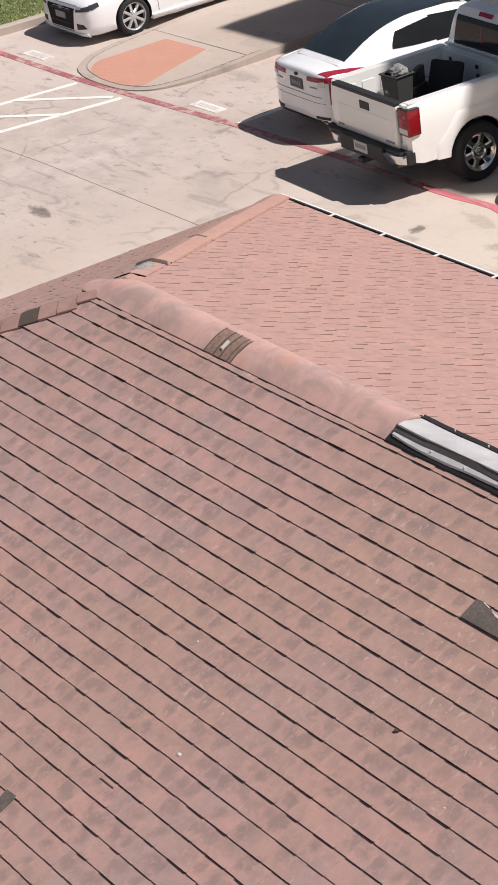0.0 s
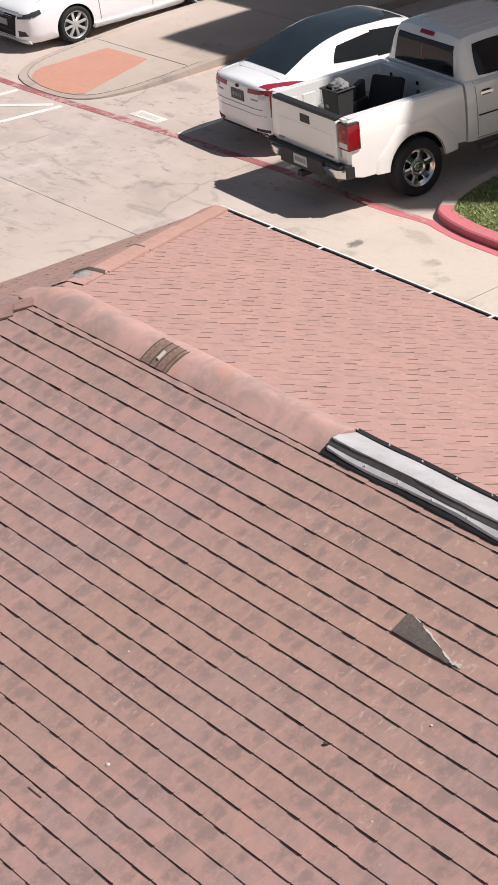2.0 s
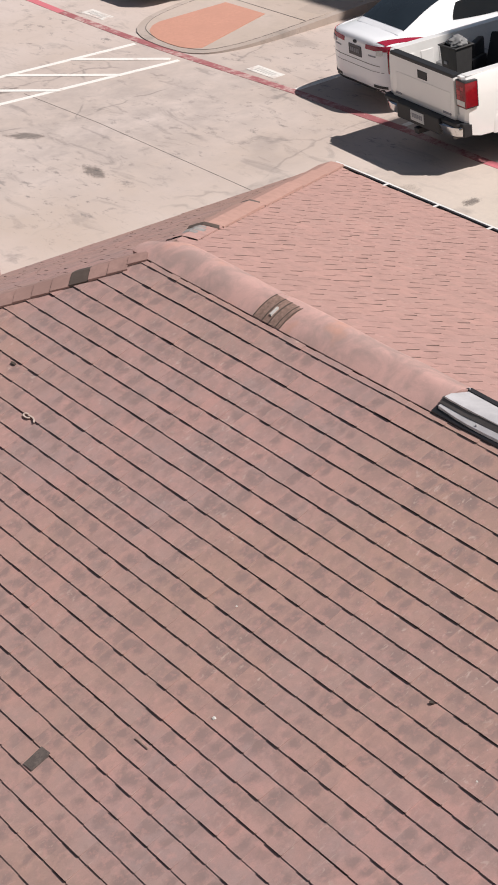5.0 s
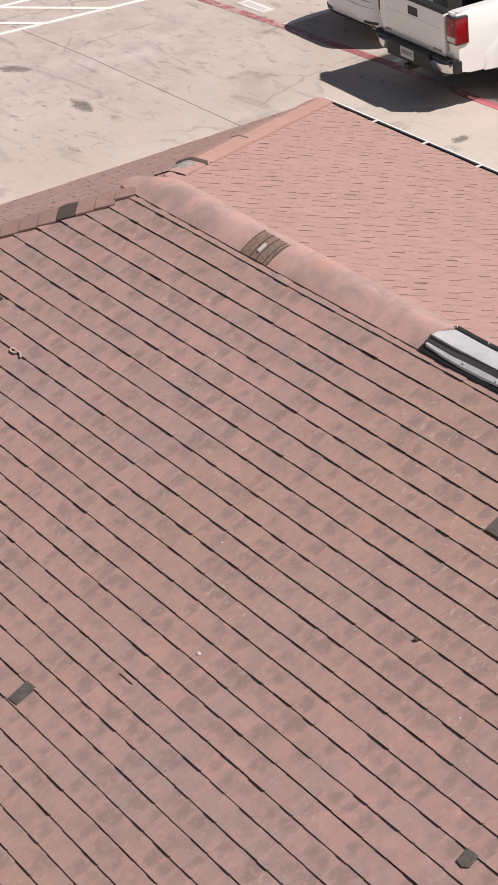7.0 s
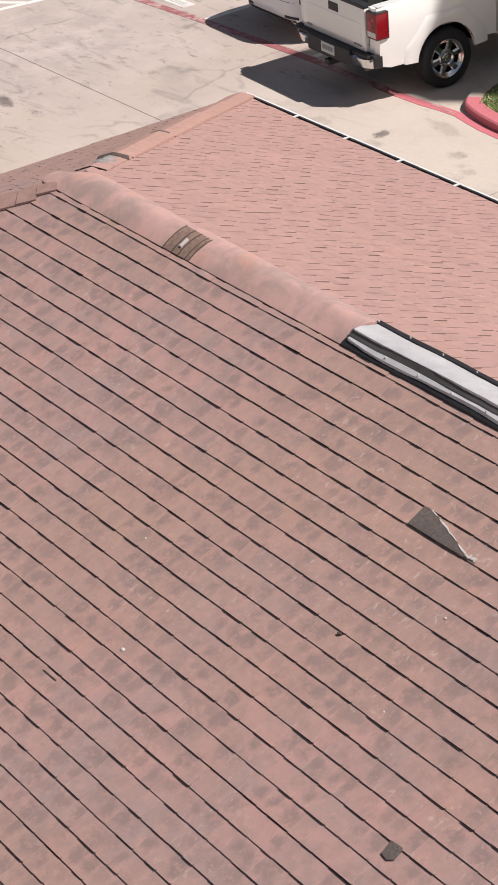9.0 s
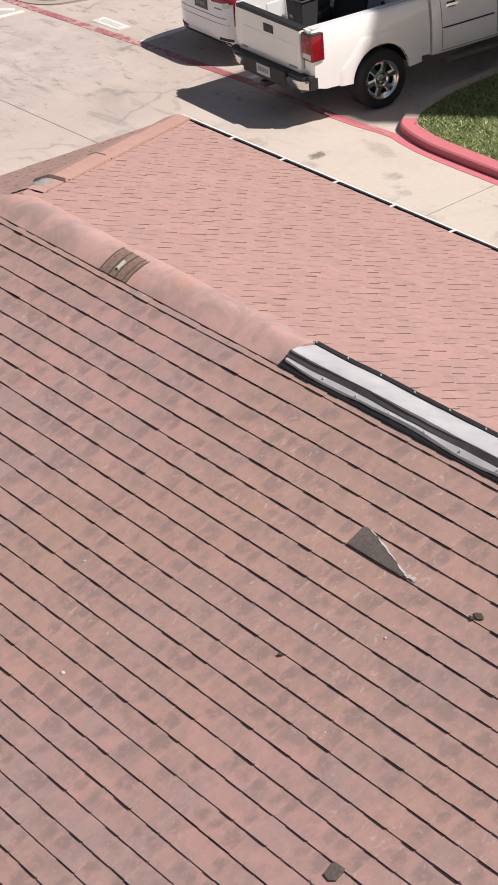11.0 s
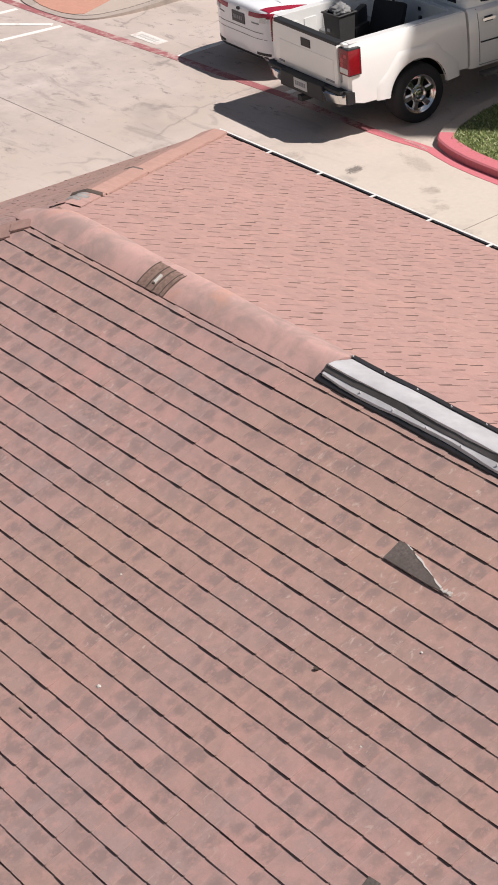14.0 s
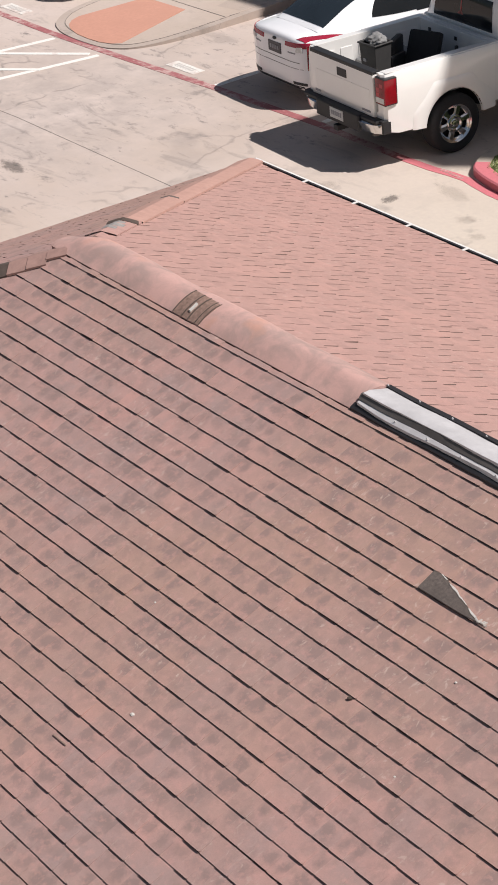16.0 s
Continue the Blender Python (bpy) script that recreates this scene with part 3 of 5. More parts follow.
def tab_uv(me):
    """Each tab's own face runs from 0 to 1 across and down."""
    uv = me.uv_layers.new(name="tab")
    flat = {0: ((0.0, 0.0), (1.0, 0.0), (1.0, 0.9), (0.0, 0.9)), 1: ((0.0, 0.9), (1.0, 0.9), (0.92, 1.0), (0.08, 1.0)), 2: ((1.0, 0.9), (1.0, 1.0), (0.92, 1.0)), 3: ((0.0, 0.9), (0.08, 1.0), (0.0, 1.0))}
    for p in me.polygons:
        spots = flat.get(p.index % len(TAB_FACES))
        for q, li in enumerate(p.loop_indices):
            uv.data[li].uv = spots[q] if spots else (0.5, 0.9)


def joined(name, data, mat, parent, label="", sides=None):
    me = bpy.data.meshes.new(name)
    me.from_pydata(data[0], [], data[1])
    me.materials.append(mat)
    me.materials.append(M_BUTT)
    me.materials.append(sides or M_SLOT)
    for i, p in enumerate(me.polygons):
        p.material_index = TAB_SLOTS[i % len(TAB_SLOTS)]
    tab_uv(me)
    ob = new(name, me)
    ob.parent = parent
    return tagged(ob, label, kind="stuff")


DEPTH = RUN / CT
rnd = random.Random(11)
TEETH_NEAR = ((0.147, 0.0112), (0.102, 0.0088), (0.085, 0.0107), (0.116, 0.0089), (0.156, 0.0113), (0.083, 0.0083), (0.128, 0.0109), (0.125, 0.0086), (0.098, 0.0110), (0.087, 0.0087))
TEETH_FAR = ((0.17, 0.0098), (0.14, 0.0092), (0.185, 0.0102), (0.125, 0.0092), (0.16, 0.0098), (0.115, 0.0088))
TEETH_HIP = ((0.23, 0.0080), (0.17, 0.0070), (0.28, 0.0085), (0.20, 0.0070))
near_data = lay(NEAR, lambda v: -v * CT, lambda v: LONG + v * CT, DEPTH, T0, TEETH_NEAR, 0.135, 0.0002, rnd, 0.0, WORN,
                choose=lambda u, v: 3.0 < u < 5.6 and 0.6 < v < 2.75)
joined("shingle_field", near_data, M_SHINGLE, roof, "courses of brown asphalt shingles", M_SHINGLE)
far_data = lay(FAR, lambda v: -v * CT, lambda v: LONG + v * CT, DEPTH, 0.11, TEETH_FAR, 0.148, 0.0125, rnd, -0.010)
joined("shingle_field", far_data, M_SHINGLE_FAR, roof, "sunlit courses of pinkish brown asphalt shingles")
for ax in (HIP, HIP2):
    joined("shingle_field", lay(ax, lambda v: -v * CT, lambda v: v * CT, DEPTH, 0.11, TEETH_HIP, 0.12, 0.007, rnd), M_SHINGLE, roof)

# ---- ridge, hips, gutter ----
def soft(x, k, amp=0.010):
    amp = amp if 2 <= k <= 7 else amp * 0.15
    return (amp * noise.noise((x * 2.1, k * 0.4, 3.0)), amp * noise.noise((x * 1.7, k * 0.4, 9.0)))


house_t = Matrix.Translation((XR, YR, ZR))
T_ = math.tan(TH)
ROLL = [(-0.05, -0.05 * T_ - 0.01), (-0.052, -0.05 * T_ + 0.012), (0.0, 0.026), (0.05, 0.050), (0.09, 0.065), (0.13, 0.068), (0.18, 0.054), (0.25, 0.012), (0.34, -0.34 * T_ + 0.02), (0.36, -0.36 * T_ - 0.01)]


def roll_start(x, k):
    """The roll flattens into the hip at its end."""
    f = min(1.0, max(0.0, (x + 0.16) / 0.30))
    f = f * f * (3 - 2 * f)
    y, z = ROLL[k]
    low = -abs(y) * T_ + 0.012
    dy, dz = soft(x, k)
    return (dy * f - (1 - f) * 0.15 * y, dz * f - (1 - f) * max(0.0, z - low) * 0.55)



def ridge_piece(name, profile, u0, u1, mat, label="", n=60, wob=soft, close=True, smooth=36):
    ob = part(name, sweep(profile, (u0, u1, n, wob), close), mat, roof, label, smooth)
    ob.matrix_basis = house_t
    return ob


ridge_piece("ridge_roll", ROLL, -0.14, 1.25, M_RIDGE, "rounded ridge roll with pink granules and stains", 60, roll_start)
ridge_piece("ridge_roll", ROLL, 1.56, 3.02, M_RIDGE, "rounded ridge roll with pink granules and stains")
ridge_piece("ridge_roll", [(y * 0.99, z * 0.98) for y, z in ROLL], 1.24, 1.57, M_RIDGE, "sunken torn stretch of the ridge roll", 14)
ridge_piece("torn_mesh", [(y, z + 0.003) for y, z in ROLL[1:6]] + [(0.10, 0.03), (0.0, 0.0)], 1.27, 1.545, M_TORN, "bare brown mesh where the ridge tore open", 14)
ridge_piece("loose_strip", [(-0.012, 0.020), (-0.012, 0.032), (0.045, 0.060), (0.045, 0.045)], 1.392, 1.412, M_FLAKE, "loose white strip in the torn ridge", 2, still)
for q, w in ((1.268, 0.008), (1.36, 0.010), (1.425, 0.010), (1.50, 0.007), (1.538, 0.006)):
    ridge_piece("torn_edge", [(y * 1.02, z + 0.005) for y, z in ROLL[1:6]] + [(0.11, 0.02), (0.0, 0.0)], q, q + w, M_TORNRIB, "", 2)


# added near-black strip: paints the shade line under the roll's near edge
ridge_piece("ridge_edge", [(-0.0555, -0.05 * T_ - 0.012), (-0.0555, -0.05 * T_ + 0.006), (-0.050, -0.05 * T_ + 0.006), (-0.050, -0.05 * T_ - 0.012)], 0.0, 3.0, M_BUTT, "thin black strip for the shade line under the ridge roll", 30, lambda x, k: (0.0, 0.003 * noise.noise((x * 6.0, 2.0, 1.0)) if k in (1, 2) else 0.0))


def dent(x, k):
    return (0.007 * noise.noise((x * 2.3, k * 0.8, 2.0)) + 0.004 * noise.noise((x * 7.0, k, 4.0)), 0.006 * noise.noise((x * 2.6, k * 0.8, 5.0)))


vent = empty("ridge_vent", Matrix.Translation((XR, YR, ZR)))
vent.parent = house
VE = LONG - 0.3


def vent_piece(name, profile, u0, mat, wob=dent, label=""):
    return part(name, sweep(profile, (u0, VE, 70, wob), True), mat, vent, label, 35)


# black flashing strip, which also paints the shadow under the bent lip
vent_piece("near_flashing", [(-0.054, -0.054 * T_ + 0.004), (-0.054, -0.054 * T_ + 0.020), (-0.005, 0.026), (-0.005, 0.0)], 2.99, M_BLACKSTRIP)
def buckle(x, k):
    """The thin lip is bent up and down along its length."""
    y, z = dent(x, k)
    bend = noise.noise((x * 1.9, 6.0, 1.0))
    return (y + 0.026 * bend, z + 0.018 * bend) if k < 2 else (y * 0.6, z * 0.5)


vent_piece("near_lip", [(-0.036, 0.008), (-0.033, 0.024), (-0.012, 0.036), (-0.008, 0.012)], 3.02, M_ALU, buckle, "bent aluminium lip")
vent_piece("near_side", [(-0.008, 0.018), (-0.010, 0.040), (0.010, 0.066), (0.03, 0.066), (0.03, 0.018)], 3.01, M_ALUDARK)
vent_piece("vent_top", [(0.010, 0.050), (0.012, 0.074), (0.05, 0.078), (0.19, 0.040), (0.19, 0.01)], 3.03, M_ALU, label="dull aluminium vent top")
vent_piece("far_edge", [(0.176, 0.0), (0.176, 0.052), (0.215, 0.040), (0.215, -0.06)], 3.0, M_BLACKSTRIP)
for k in range(21):
    for x, y, z, r_ in ((3.015 + 0.267 * k, 0.190, 0.046, 0.006), (3.34 + 0.265 * k, -0.026, 0.030, 0.006)):
        if x < VE - 0.05:
            bm = bmesh.new()
            bmesh.ops.create_cone(bm, cap_ends=True, segments=8, radius1=r_, radius2=r_ * 0.6, depth=0.008, matrix=Matrix.Translation((x, y, z + 0.006)))
            part("vent_screw", bm, M_ALU, vent)


def cap_piece(name, corner, end, t0, t1, half, mat, rise=0.016, label=""):
    """A cap shingle folded over a hip, between shares t0 and t1 of its length."""
    a, b = Vector(corner), Vector(end)
    d = (b - a).normalized()
    side = d.cross(Vector((0, 0, 1))).normalized()
    up = side.cross(d)
    bm = bmesh.new()
    rows = []
    for t, lift_ in ((t0, rise * 0.5), (t1, rise * 1.3)):
        c = a.lerp(b, t)
        prof = []
        for s, z in ((-half, -0.262 * half * 1.0), (-half * 0.5, -0.115 * half), (0, 0), (half * 0.5, -0.115 * half), (half, -0.262 * half)):
            prof.append((c + side * s + up * (z + lift_), c + side * s + up * (z - 0.004)))
        rows.append([(bm.verts.new(p), bm.verts.new(q)) for p, q in prof])
    for j in range(4):
        bm.faces.new((rows[0][j][0], rows[0][j + 1][0], rows[1][j + 1][0], rows[1][j][0]))
        bm.faces.new((rows[1][j][0], rows[1][j + 1][0], rows[1][j + 1][1], rows[1][j][1]))
    for j in (0, 4):
        bm.faces.new((rows[0][j][0], rows[1][j][0], rows[1][j][1], rows[0][j][1]))
    return part(name, bm, mat, roof, label)


top_l, near_l, far_l = (XR, YR, ZR + 0.012), (X0, Y0, EZ + 0.012), (X0, Y1, EZ + 0.012)
top_r, near_r, far_r = (XR + LONG, YR, ZR + 0.012), (X1, Y0, EZ + 0.012), (X1, Y1, EZ + 0.012)
HL = (Vector(near_l) - Vector(top_l)).length
steps = 46
for k in range(steps):
    dark = k == 3
    cap_piece("hip_cap", top_l, near_l, k / steps, (k + 1.02) / steps, 0.125 if k else 0.085, M_TORNRIB if dark else M_HIPGREY, 0.009, "bare dark hip cap with its granules gone" if dark else "")
for k, (t0, t1) in enumerate(((0.245, 0.46), (0.465, 0.70), (0.703, 0.86), (0.862, 1.0))):
    cap_piece("hip_cap", top_l, far_l, t0, t1, 0.12, M_HIPCAP, 0.014, "worn orange-brown hip cap strip")
for k in range(24):
    for end in (near_r, far_r):
        cap_piece("hip_cap", top_r, end, k / 24, (k + 1.02) / 24, 0.115, M_HIPGREY)
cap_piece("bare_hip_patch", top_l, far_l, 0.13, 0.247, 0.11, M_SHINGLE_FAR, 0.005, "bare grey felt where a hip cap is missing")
# narrow dark band: the raised flap with its shadow put into the colour
cap_piece("lifted_flap", top_l, far_l, 0.222, 0.231, 0.11, M_TORNRIB, 0.018, "lifted edge of a torn hip cap, coloured dark for its shadow")
for t0, t1, hw in ((0.162, 0.172, 0.050), (0.182, 0.196, 0.070), (0.206, 0.213, 0.045)):
    cap_piece("bright_flap", top_l, far_l, t0, t1, hw, M_FELTPALE, 0.010, "pale grey felt showing under a torn cap")
cap_piece("hip_crack", top_l, far_l, 0.460, 0.465, 0.075, M_PATCH, 0.019)

gutter = empty("gutter", Matrix.Translation((0, 0, 0)))
gutter.parent = house
gy0 = Y1 + 0.006
part("trough", sweep([(gy0, EZ + 0.0), (gy0, EZ - 0.11), (gy0 + 0.045, EZ - 0.11), (gy0 + 0.055, EZ - 0.012), (gy0 + 0.050, EZ - 0.012), (gy0 + 0.042, EZ - 0.103), (gy0 + 0.006, EZ - 0.103), (gy0 + 0.006, EZ)], (X0 - 0.02, X1, 2, still), True), M_GUTTERIN, gutter)
part("outer_lip", sweep([(gy0 + 0.0555, EZ - 0.02), (gy0 + 0.0555, EZ + 0.003), (gy0 + 0.073, EZ + 0.005), (gy0 + 0.077, EZ - 0.004), (gy0 + 0.078, EZ - 0.10), (gy0 + 0.066, EZ - 0.10)], (X0 - 0.02, X1, 2, still), True), M_WHITEMETAL, gutter, "white painted gutter lip")
for k in range(18):
    x = XR - 4.238 + 0.727 * k
    part("hanger", boxes(((x - 0.012, gy0 - 0.02, EZ + 0.004), (x + 0.012, gy0 + 0.058, EZ + 0.010))), M_WHITEMETAL, gutter, "white gutter hanger")


# ---- damage and litter on the near slope ----
def on_near(u, v, h=0.0):
    o, a, d, n = NEAR
    return o + a * u + d * v + n * h


def near_patch(name, uv, h, mat, label=""):
    bm = bmesh.new()
    lo = [bm.verts.new(on_near(u, v, 0.0)) for u, v in uv]
    hi = [bm.verts.new(on_near(u, v, h)) for u, v in uv]
    bm.faces.new(hi)
    for i in range(len(uv)):
        j = (i + 1) % len(uv)
        bm.faces.new((lo[i], lo[j], hi[j], hi[i]))
    return part(name, bm, mat, roof, label)


near_patch("bare_patch", [(4.295, 0.602), (4.355, 0.600), (4.41, 0.612), (4.45, 0.625), (4.50, 0.636), (4.54, 0.655), (4.60, 0.668), (4.66, 0.69), (4.74, 0.714), (4.62, 0.722), (4.50, 0.7225), (4.30, 0.722)], 0.0158, M_PATCH, "bare grey felt where a shingle tore off")
rnd = random.Random(4)
edge = [(4.350, 0.600), (4.375, 0.606), (4.40, 0.611), (4.43, 0.622), (4.455, 0.628), (4.50, 0.637), (4.53, 0.651), (4.56, 0.657), (4.60, 0.669), (4.63, 0.680), (4.66, 0.691), (4.70, 0.700), (4.735, 0.714)]
for k, (p, q) in enumerate(zip(edge, edge[1:])):
    if k in (2, 8):
        continue
    w0, w1 = rnd.uniform(0.002, 0.006), rnd.uniform(0.002, 0.006)
    near_patch("torn_fibre", [(p[0], p[1] - w0), (q[0], q[1] - w1), (q[0] + 0.002, q[1] + w1), (p[0] + 0.002, p[1] + w0)], 0.0178, M_FLAKE)
for k in range(7):
    near_patch("torn_fibre", [(4.70 + 0.012 * k, 0.700 + rnd.uniform(-0.01, 0.02)), (4.712 + 0.012 * k, 0.697 + rnd.uniform(-0.01, 0.01)), (4.709 + 0.012 * k, 0.712)], 0.0178, M_FLAKE)
near_patch("dark_tab", [(2.905, 2.745), (2.985, 2.740), (2.99, 2.868), (2.91, 2.872)], 0.0155, M_PATCH, "dark bare tab without granules")
near_patch("dark_tab", [(5.60, 1.99), (5.67, 1.985), (5.68, 2.05), (5.655, 2.068), (5.61, 2.06)], 0.0155, M_PATCH, "dark bare tab without granules")
for u, v, s_ in ((5.20, 0.69, 0.035), (-0.02, 1.13, 0.03), (4.52, 1.372, 0.016), (5.18, 0.715, 0.02)):
    near_patch("tar_spot", [(u + s_ * rnd.uniform(0.6, 1.2) * math.cos(6.283 * i / 9), v + 0.45 * s_ * rnd.uniform(0.5, 1.3) * math.sin(6.283 * i / 9)) for i in range(9)], 0.0150, M_TORNRIB)


def litter(name, u, v, bm, mat, label, cat):
    ob = part(name, bm, mat)
    R4 = Matrix.Rotation(radians(TURN_H), 4, "Z")
    o, a, d, n = NEAR
    ob.matrix_basis = R4 @ Matrix.Translation(on_near(u, v, 0.008)) @ Matrix((a, d, n)).transposed().to_4x4()
    return tagged(ob, label, cat)


for u, v, s in ((3.602, 2.075, 0.013), (4.9, 1.02, 0.007), (4.02, 1.60, 0.006), (5.05, 1.55, 0.006), (3.1, 1.55, 0.007)):
    bm = bmesh.new()
    bmesh.ops.create_icosphere(bm, subdivisions=1, radius=s)
    bmesh.ops.scale(bm, vec=(1.2, 0.9, 0.5), verts=bm.verts[:])
    litter("white_pebble", u, v, bm, M_FLAKE, "small white pebble lying on the shingles", "pebble")
bm = strip([(0.040 * math.cos(0.55 * i) * (1 - 0.04 * i), 0.013 * math.sin(0.55 * i)) for i in range(10)], 0.004, 0.0, 0.010)
strip([(0.02, -0.008), (0.06, -0.012), (0.085, -0.004), (0.11, 0.010)], 0.004, 0.0, 0.010, bm)
litter("fallen_leaf", 0.53, 1.36, bm, plain("dry_leaf", (0.66, 0.53, 0.46), 0.8), "curled pale dry leaf lying on the shingles", "leaf")
litter("twig", 3.385, 2.40, boxes(((-0.06, -0.002, 0), (0.06, 0.002, 0.005))), plain("twig_bark", (0.3, 0.22, 0.17), 0.9), "thin dry twig on the shingles", "twig")

# ---- vehicles ----
from mathutils.bvhtree import BVHTree

M_CARWHITE = paint("white_car_paint", (0.87, 0.87, 0.88), 0.28)
M_TRUCKWHITE = paint("cream_white_paint", (0.860, 0.840, 0.806), 0.30)
M_CARRED = paint("red_car_paint", (0.36, 0.016, 0.045), 0.25)
M_CARGLASS = glass("tinted_glass", (0.012, 0.014, 0.016))
M_BLUEGLASS = glass("dark_roof_glass", (0.016, 0.022, 0.028))
M_TYRE = plain("tyre_rubber", (0.018, 0.018, 0.019), 0.85, 0, 0.3, 40)
M_ALLOY = plain("silver_alloy", (0.60, 0.60, 0.60), 0.28, 0.45, 0.1, 15, 0.05)
M_CHROME = plain("chrome", (0.70, 0.69, 0.68), 0.13, 1.0, 0.08, 10, 0.02)
M_DARKALLOY = plain("dark_brake_well", (0.035, 0.035, 0.037), 0.6, 0.3)
M_TRIM = plain("black_plastic_trim", (0.022, 0.022, 0.024), 0.55, 0, 0.3, 30)
M_LINER = plain("wheel_well_liner", (0.012, 0.012, 0.013), 0.95)
M_LAMPCELL = plain("bright_lamp_cell", (0.52, 0.035, 0.05), 0.18, 0, 0.3, 30, 0.05)
M_LAMPRED = plain("red_lamp_lens", (0.27, 0.006, 0.014), 0.12, 0, 0.35, 25, 0.05)
M_LAMPPINK = plain("pink_lamp_lens", (0.36, 0.022, 0.05), 0.15, 0, 0.3, 25, 0.05)
M_LAMPCLEAR = plain("clear_lamp_lens", (0.72, 0.72, 0.70), 0.10, 0.2, 0.3, 30, 0.05)
M_HEADLAMP = plain("smoked_headlamp", (0.10, 0.10, 0.105), 0.08, 0.3, 0.5, 18, 0.05)
M_SEAM = plain("panel_gap", (0.24, 0.24, 0.24), 0.9)
M_PLATE = plain("number_plate_white", (0.62, 0.62, 0.60), 0.5, 0, 0.2, 40)
M_PLATEDARK = plain("number_plate_dark", (0.05, 0.05, 0.06), 0.4, 0, 0.3, 60)
M_BARGREY = plain("grey_bar", (0.30, 0.30, 0.32), 0.6)
M_BEDLINER = plain("bed_floor", (0.33, 0.33, 0.33), 0.6, 0.1, 0.3, 9)
M_BEDDARK = plain("black_bed_mat", (0.02, 0.02, 0.021), 0.9)
M_TOTE = plain("grey_black_tote", (0.045, 0.043, 0.042), 0.7, 0, 0.3, 14)
M_BAGGREY = plain("crumpled_grey_sheet", (0.24, 0.238, 0.235), 0.7, 0, 0.4, 12, 0.6)


def curve(keys, y, k):
    """Smooth value of column k at y, through the keys."""
    ys = [q[0] for q in keys]
    vs = [q[k] for q in keys]
    if y <= ys[0]:
        return vs[0]
    if y >= ys[-1]:
        return vs[-1]
    i = max(j for j in range(len(ys) - 1) if ys[j] <= y)
    def slope_at(j):
        if j == 0 or j == len(ys) - 1:
            return 0.0 if j else (vs[1] - vs[0]) / (ys[1] - ys[0])
        a, b = (vs[j] - vs[j - 1]) / (ys[j] - ys[j - 1]), (vs[j + 1] - vs[j]) / (ys[j + 1] - ys[j])
        return 0.0 if a * b <= 0 else 2 * a * b / (a + b)
    h = ys[i + 1] - ys[i]
    t = (y - ys[i]) / h
    return (vs[i] * (2 * t ** 3 - 3 * t ** 2 + 1) + slope_at(i) * h * (t ** 3 - 2 * t ** 2 + t) + vs[i + 1] * (3 * t ** 2 - 2 * t ** 3) + slope_at(i + 1) * h * (t ** 3 - t ** 2))


def loft(sections):
    """A closed skin through equal rings of points."""
    bm = bmesh.new()
    rings = [[bm.verts.new(p) for p in s] for s in sections]
    k = len(rings[0])
    for a, b in zip(rings, rings[1:]):
        for j in range(k):
            bm.faces.new((a[j], a[(j + 1) % k], b[(j + 1) % k], b[j]))
    bm.faces.new(rings[0][::-1])
    bm.faces.new(rings[-1])
    return bm


def ystations(keys, fine):
    ys = [q[0] for q in keys]
    out = []
    for a, b in zip(ys, ys[1:]):
        n = max(2, int((b - a) / fine))
        out += [a + (b - a) * i / n for i in range(n)]
    return out + [ys[-1]]


def lower_body(keys, fine=0.12):
    """keys: y, half width, bottom, shoulder height, top height."""
    secs = []
    for y in ystations(keys, fine):
        w, zb, zs, zt = (curve(keys, y, k) for k in (1, 2, 3, 4))
        h = zs - zb
        half = [(w * 0.80, zb), (w - 0.05, zb + 0.02), (w - 0.018, zb + 0.10 * h), (w - 0.008, zb + 0.30 * h), (w, zb + 0.55 * h), (w - 0.006, zb + 0.78 * h), (w - 0.03, zs - 0.03), (w - 0.075, zs + 0.012), (w * 0.80, zs + (zt - zs) * 0.62), (w * 0.45, zs + (zt - zs) * 0.93)]
        ring = [(x, y, z) for x, z in half] + [(0, y, zt)] + [(-x, y, z) for x, z in reversed(half)] + [(0, y, zb)]
        secs.append(ring)
    return loft(secs)


def green_house(keys, fine=0.1):
    """keys: y, roof height, half width at the belt, half width at the roof, belt height."""
    secs = []
    for y in ystations(keys, fine):
        zr, wb, wr, zb = (curve(keys, y, k) for k in (1, 2, 3, 4))
        h = zr - zb
        half = [(wb, zb - 0.04), (wb, zb), (wb + (wr - wb) * 0.55, zb + h * 0.52), (wr, zb + h * 0.86), (wr * 0.93, zb + h * 0.95), (wr * 0.72, zb + h * 0.985)]
        ring = [(x, y, z) for x, z in half] + [(0, y, zr)] + [(-x, y, z) for x, z in reversed(half)]
        secs.append(ring)
    return loft(secs)


def carve(ob, cutters, mat):
    """Cuts the cutters (bmeshes) out of ob for good; the cut faces take mat."""
    tools = []
    for bm in cutters:
        c = new("cutter", mesh_of("cutter", bm, mat))
        tools.append(c)
        mod = ob.modifiers.new("cut", "BOOLEAN")
        mod.operation, mod.object, mod.solver = "DIFFERENCE", c, "EXACT"
        mod.material_mode = "TRANSFER"
        c.matrix_world = ob.matrix_world
    bpy.context.view_layer.update()
    dg = bpy.context.evaluated_depsgraph_get()
    me = bpy.data.meshes.new_from_object(ob.evaluated_get(dg))
    ob.modifiers.clear()
    ob.data = me
    for p in me.polygons:
        p.use_smooth = True
    me.set_sharp_from_angle(angle=radians(38))
    for c in tools:
        bpy.data.objects.remove(c)


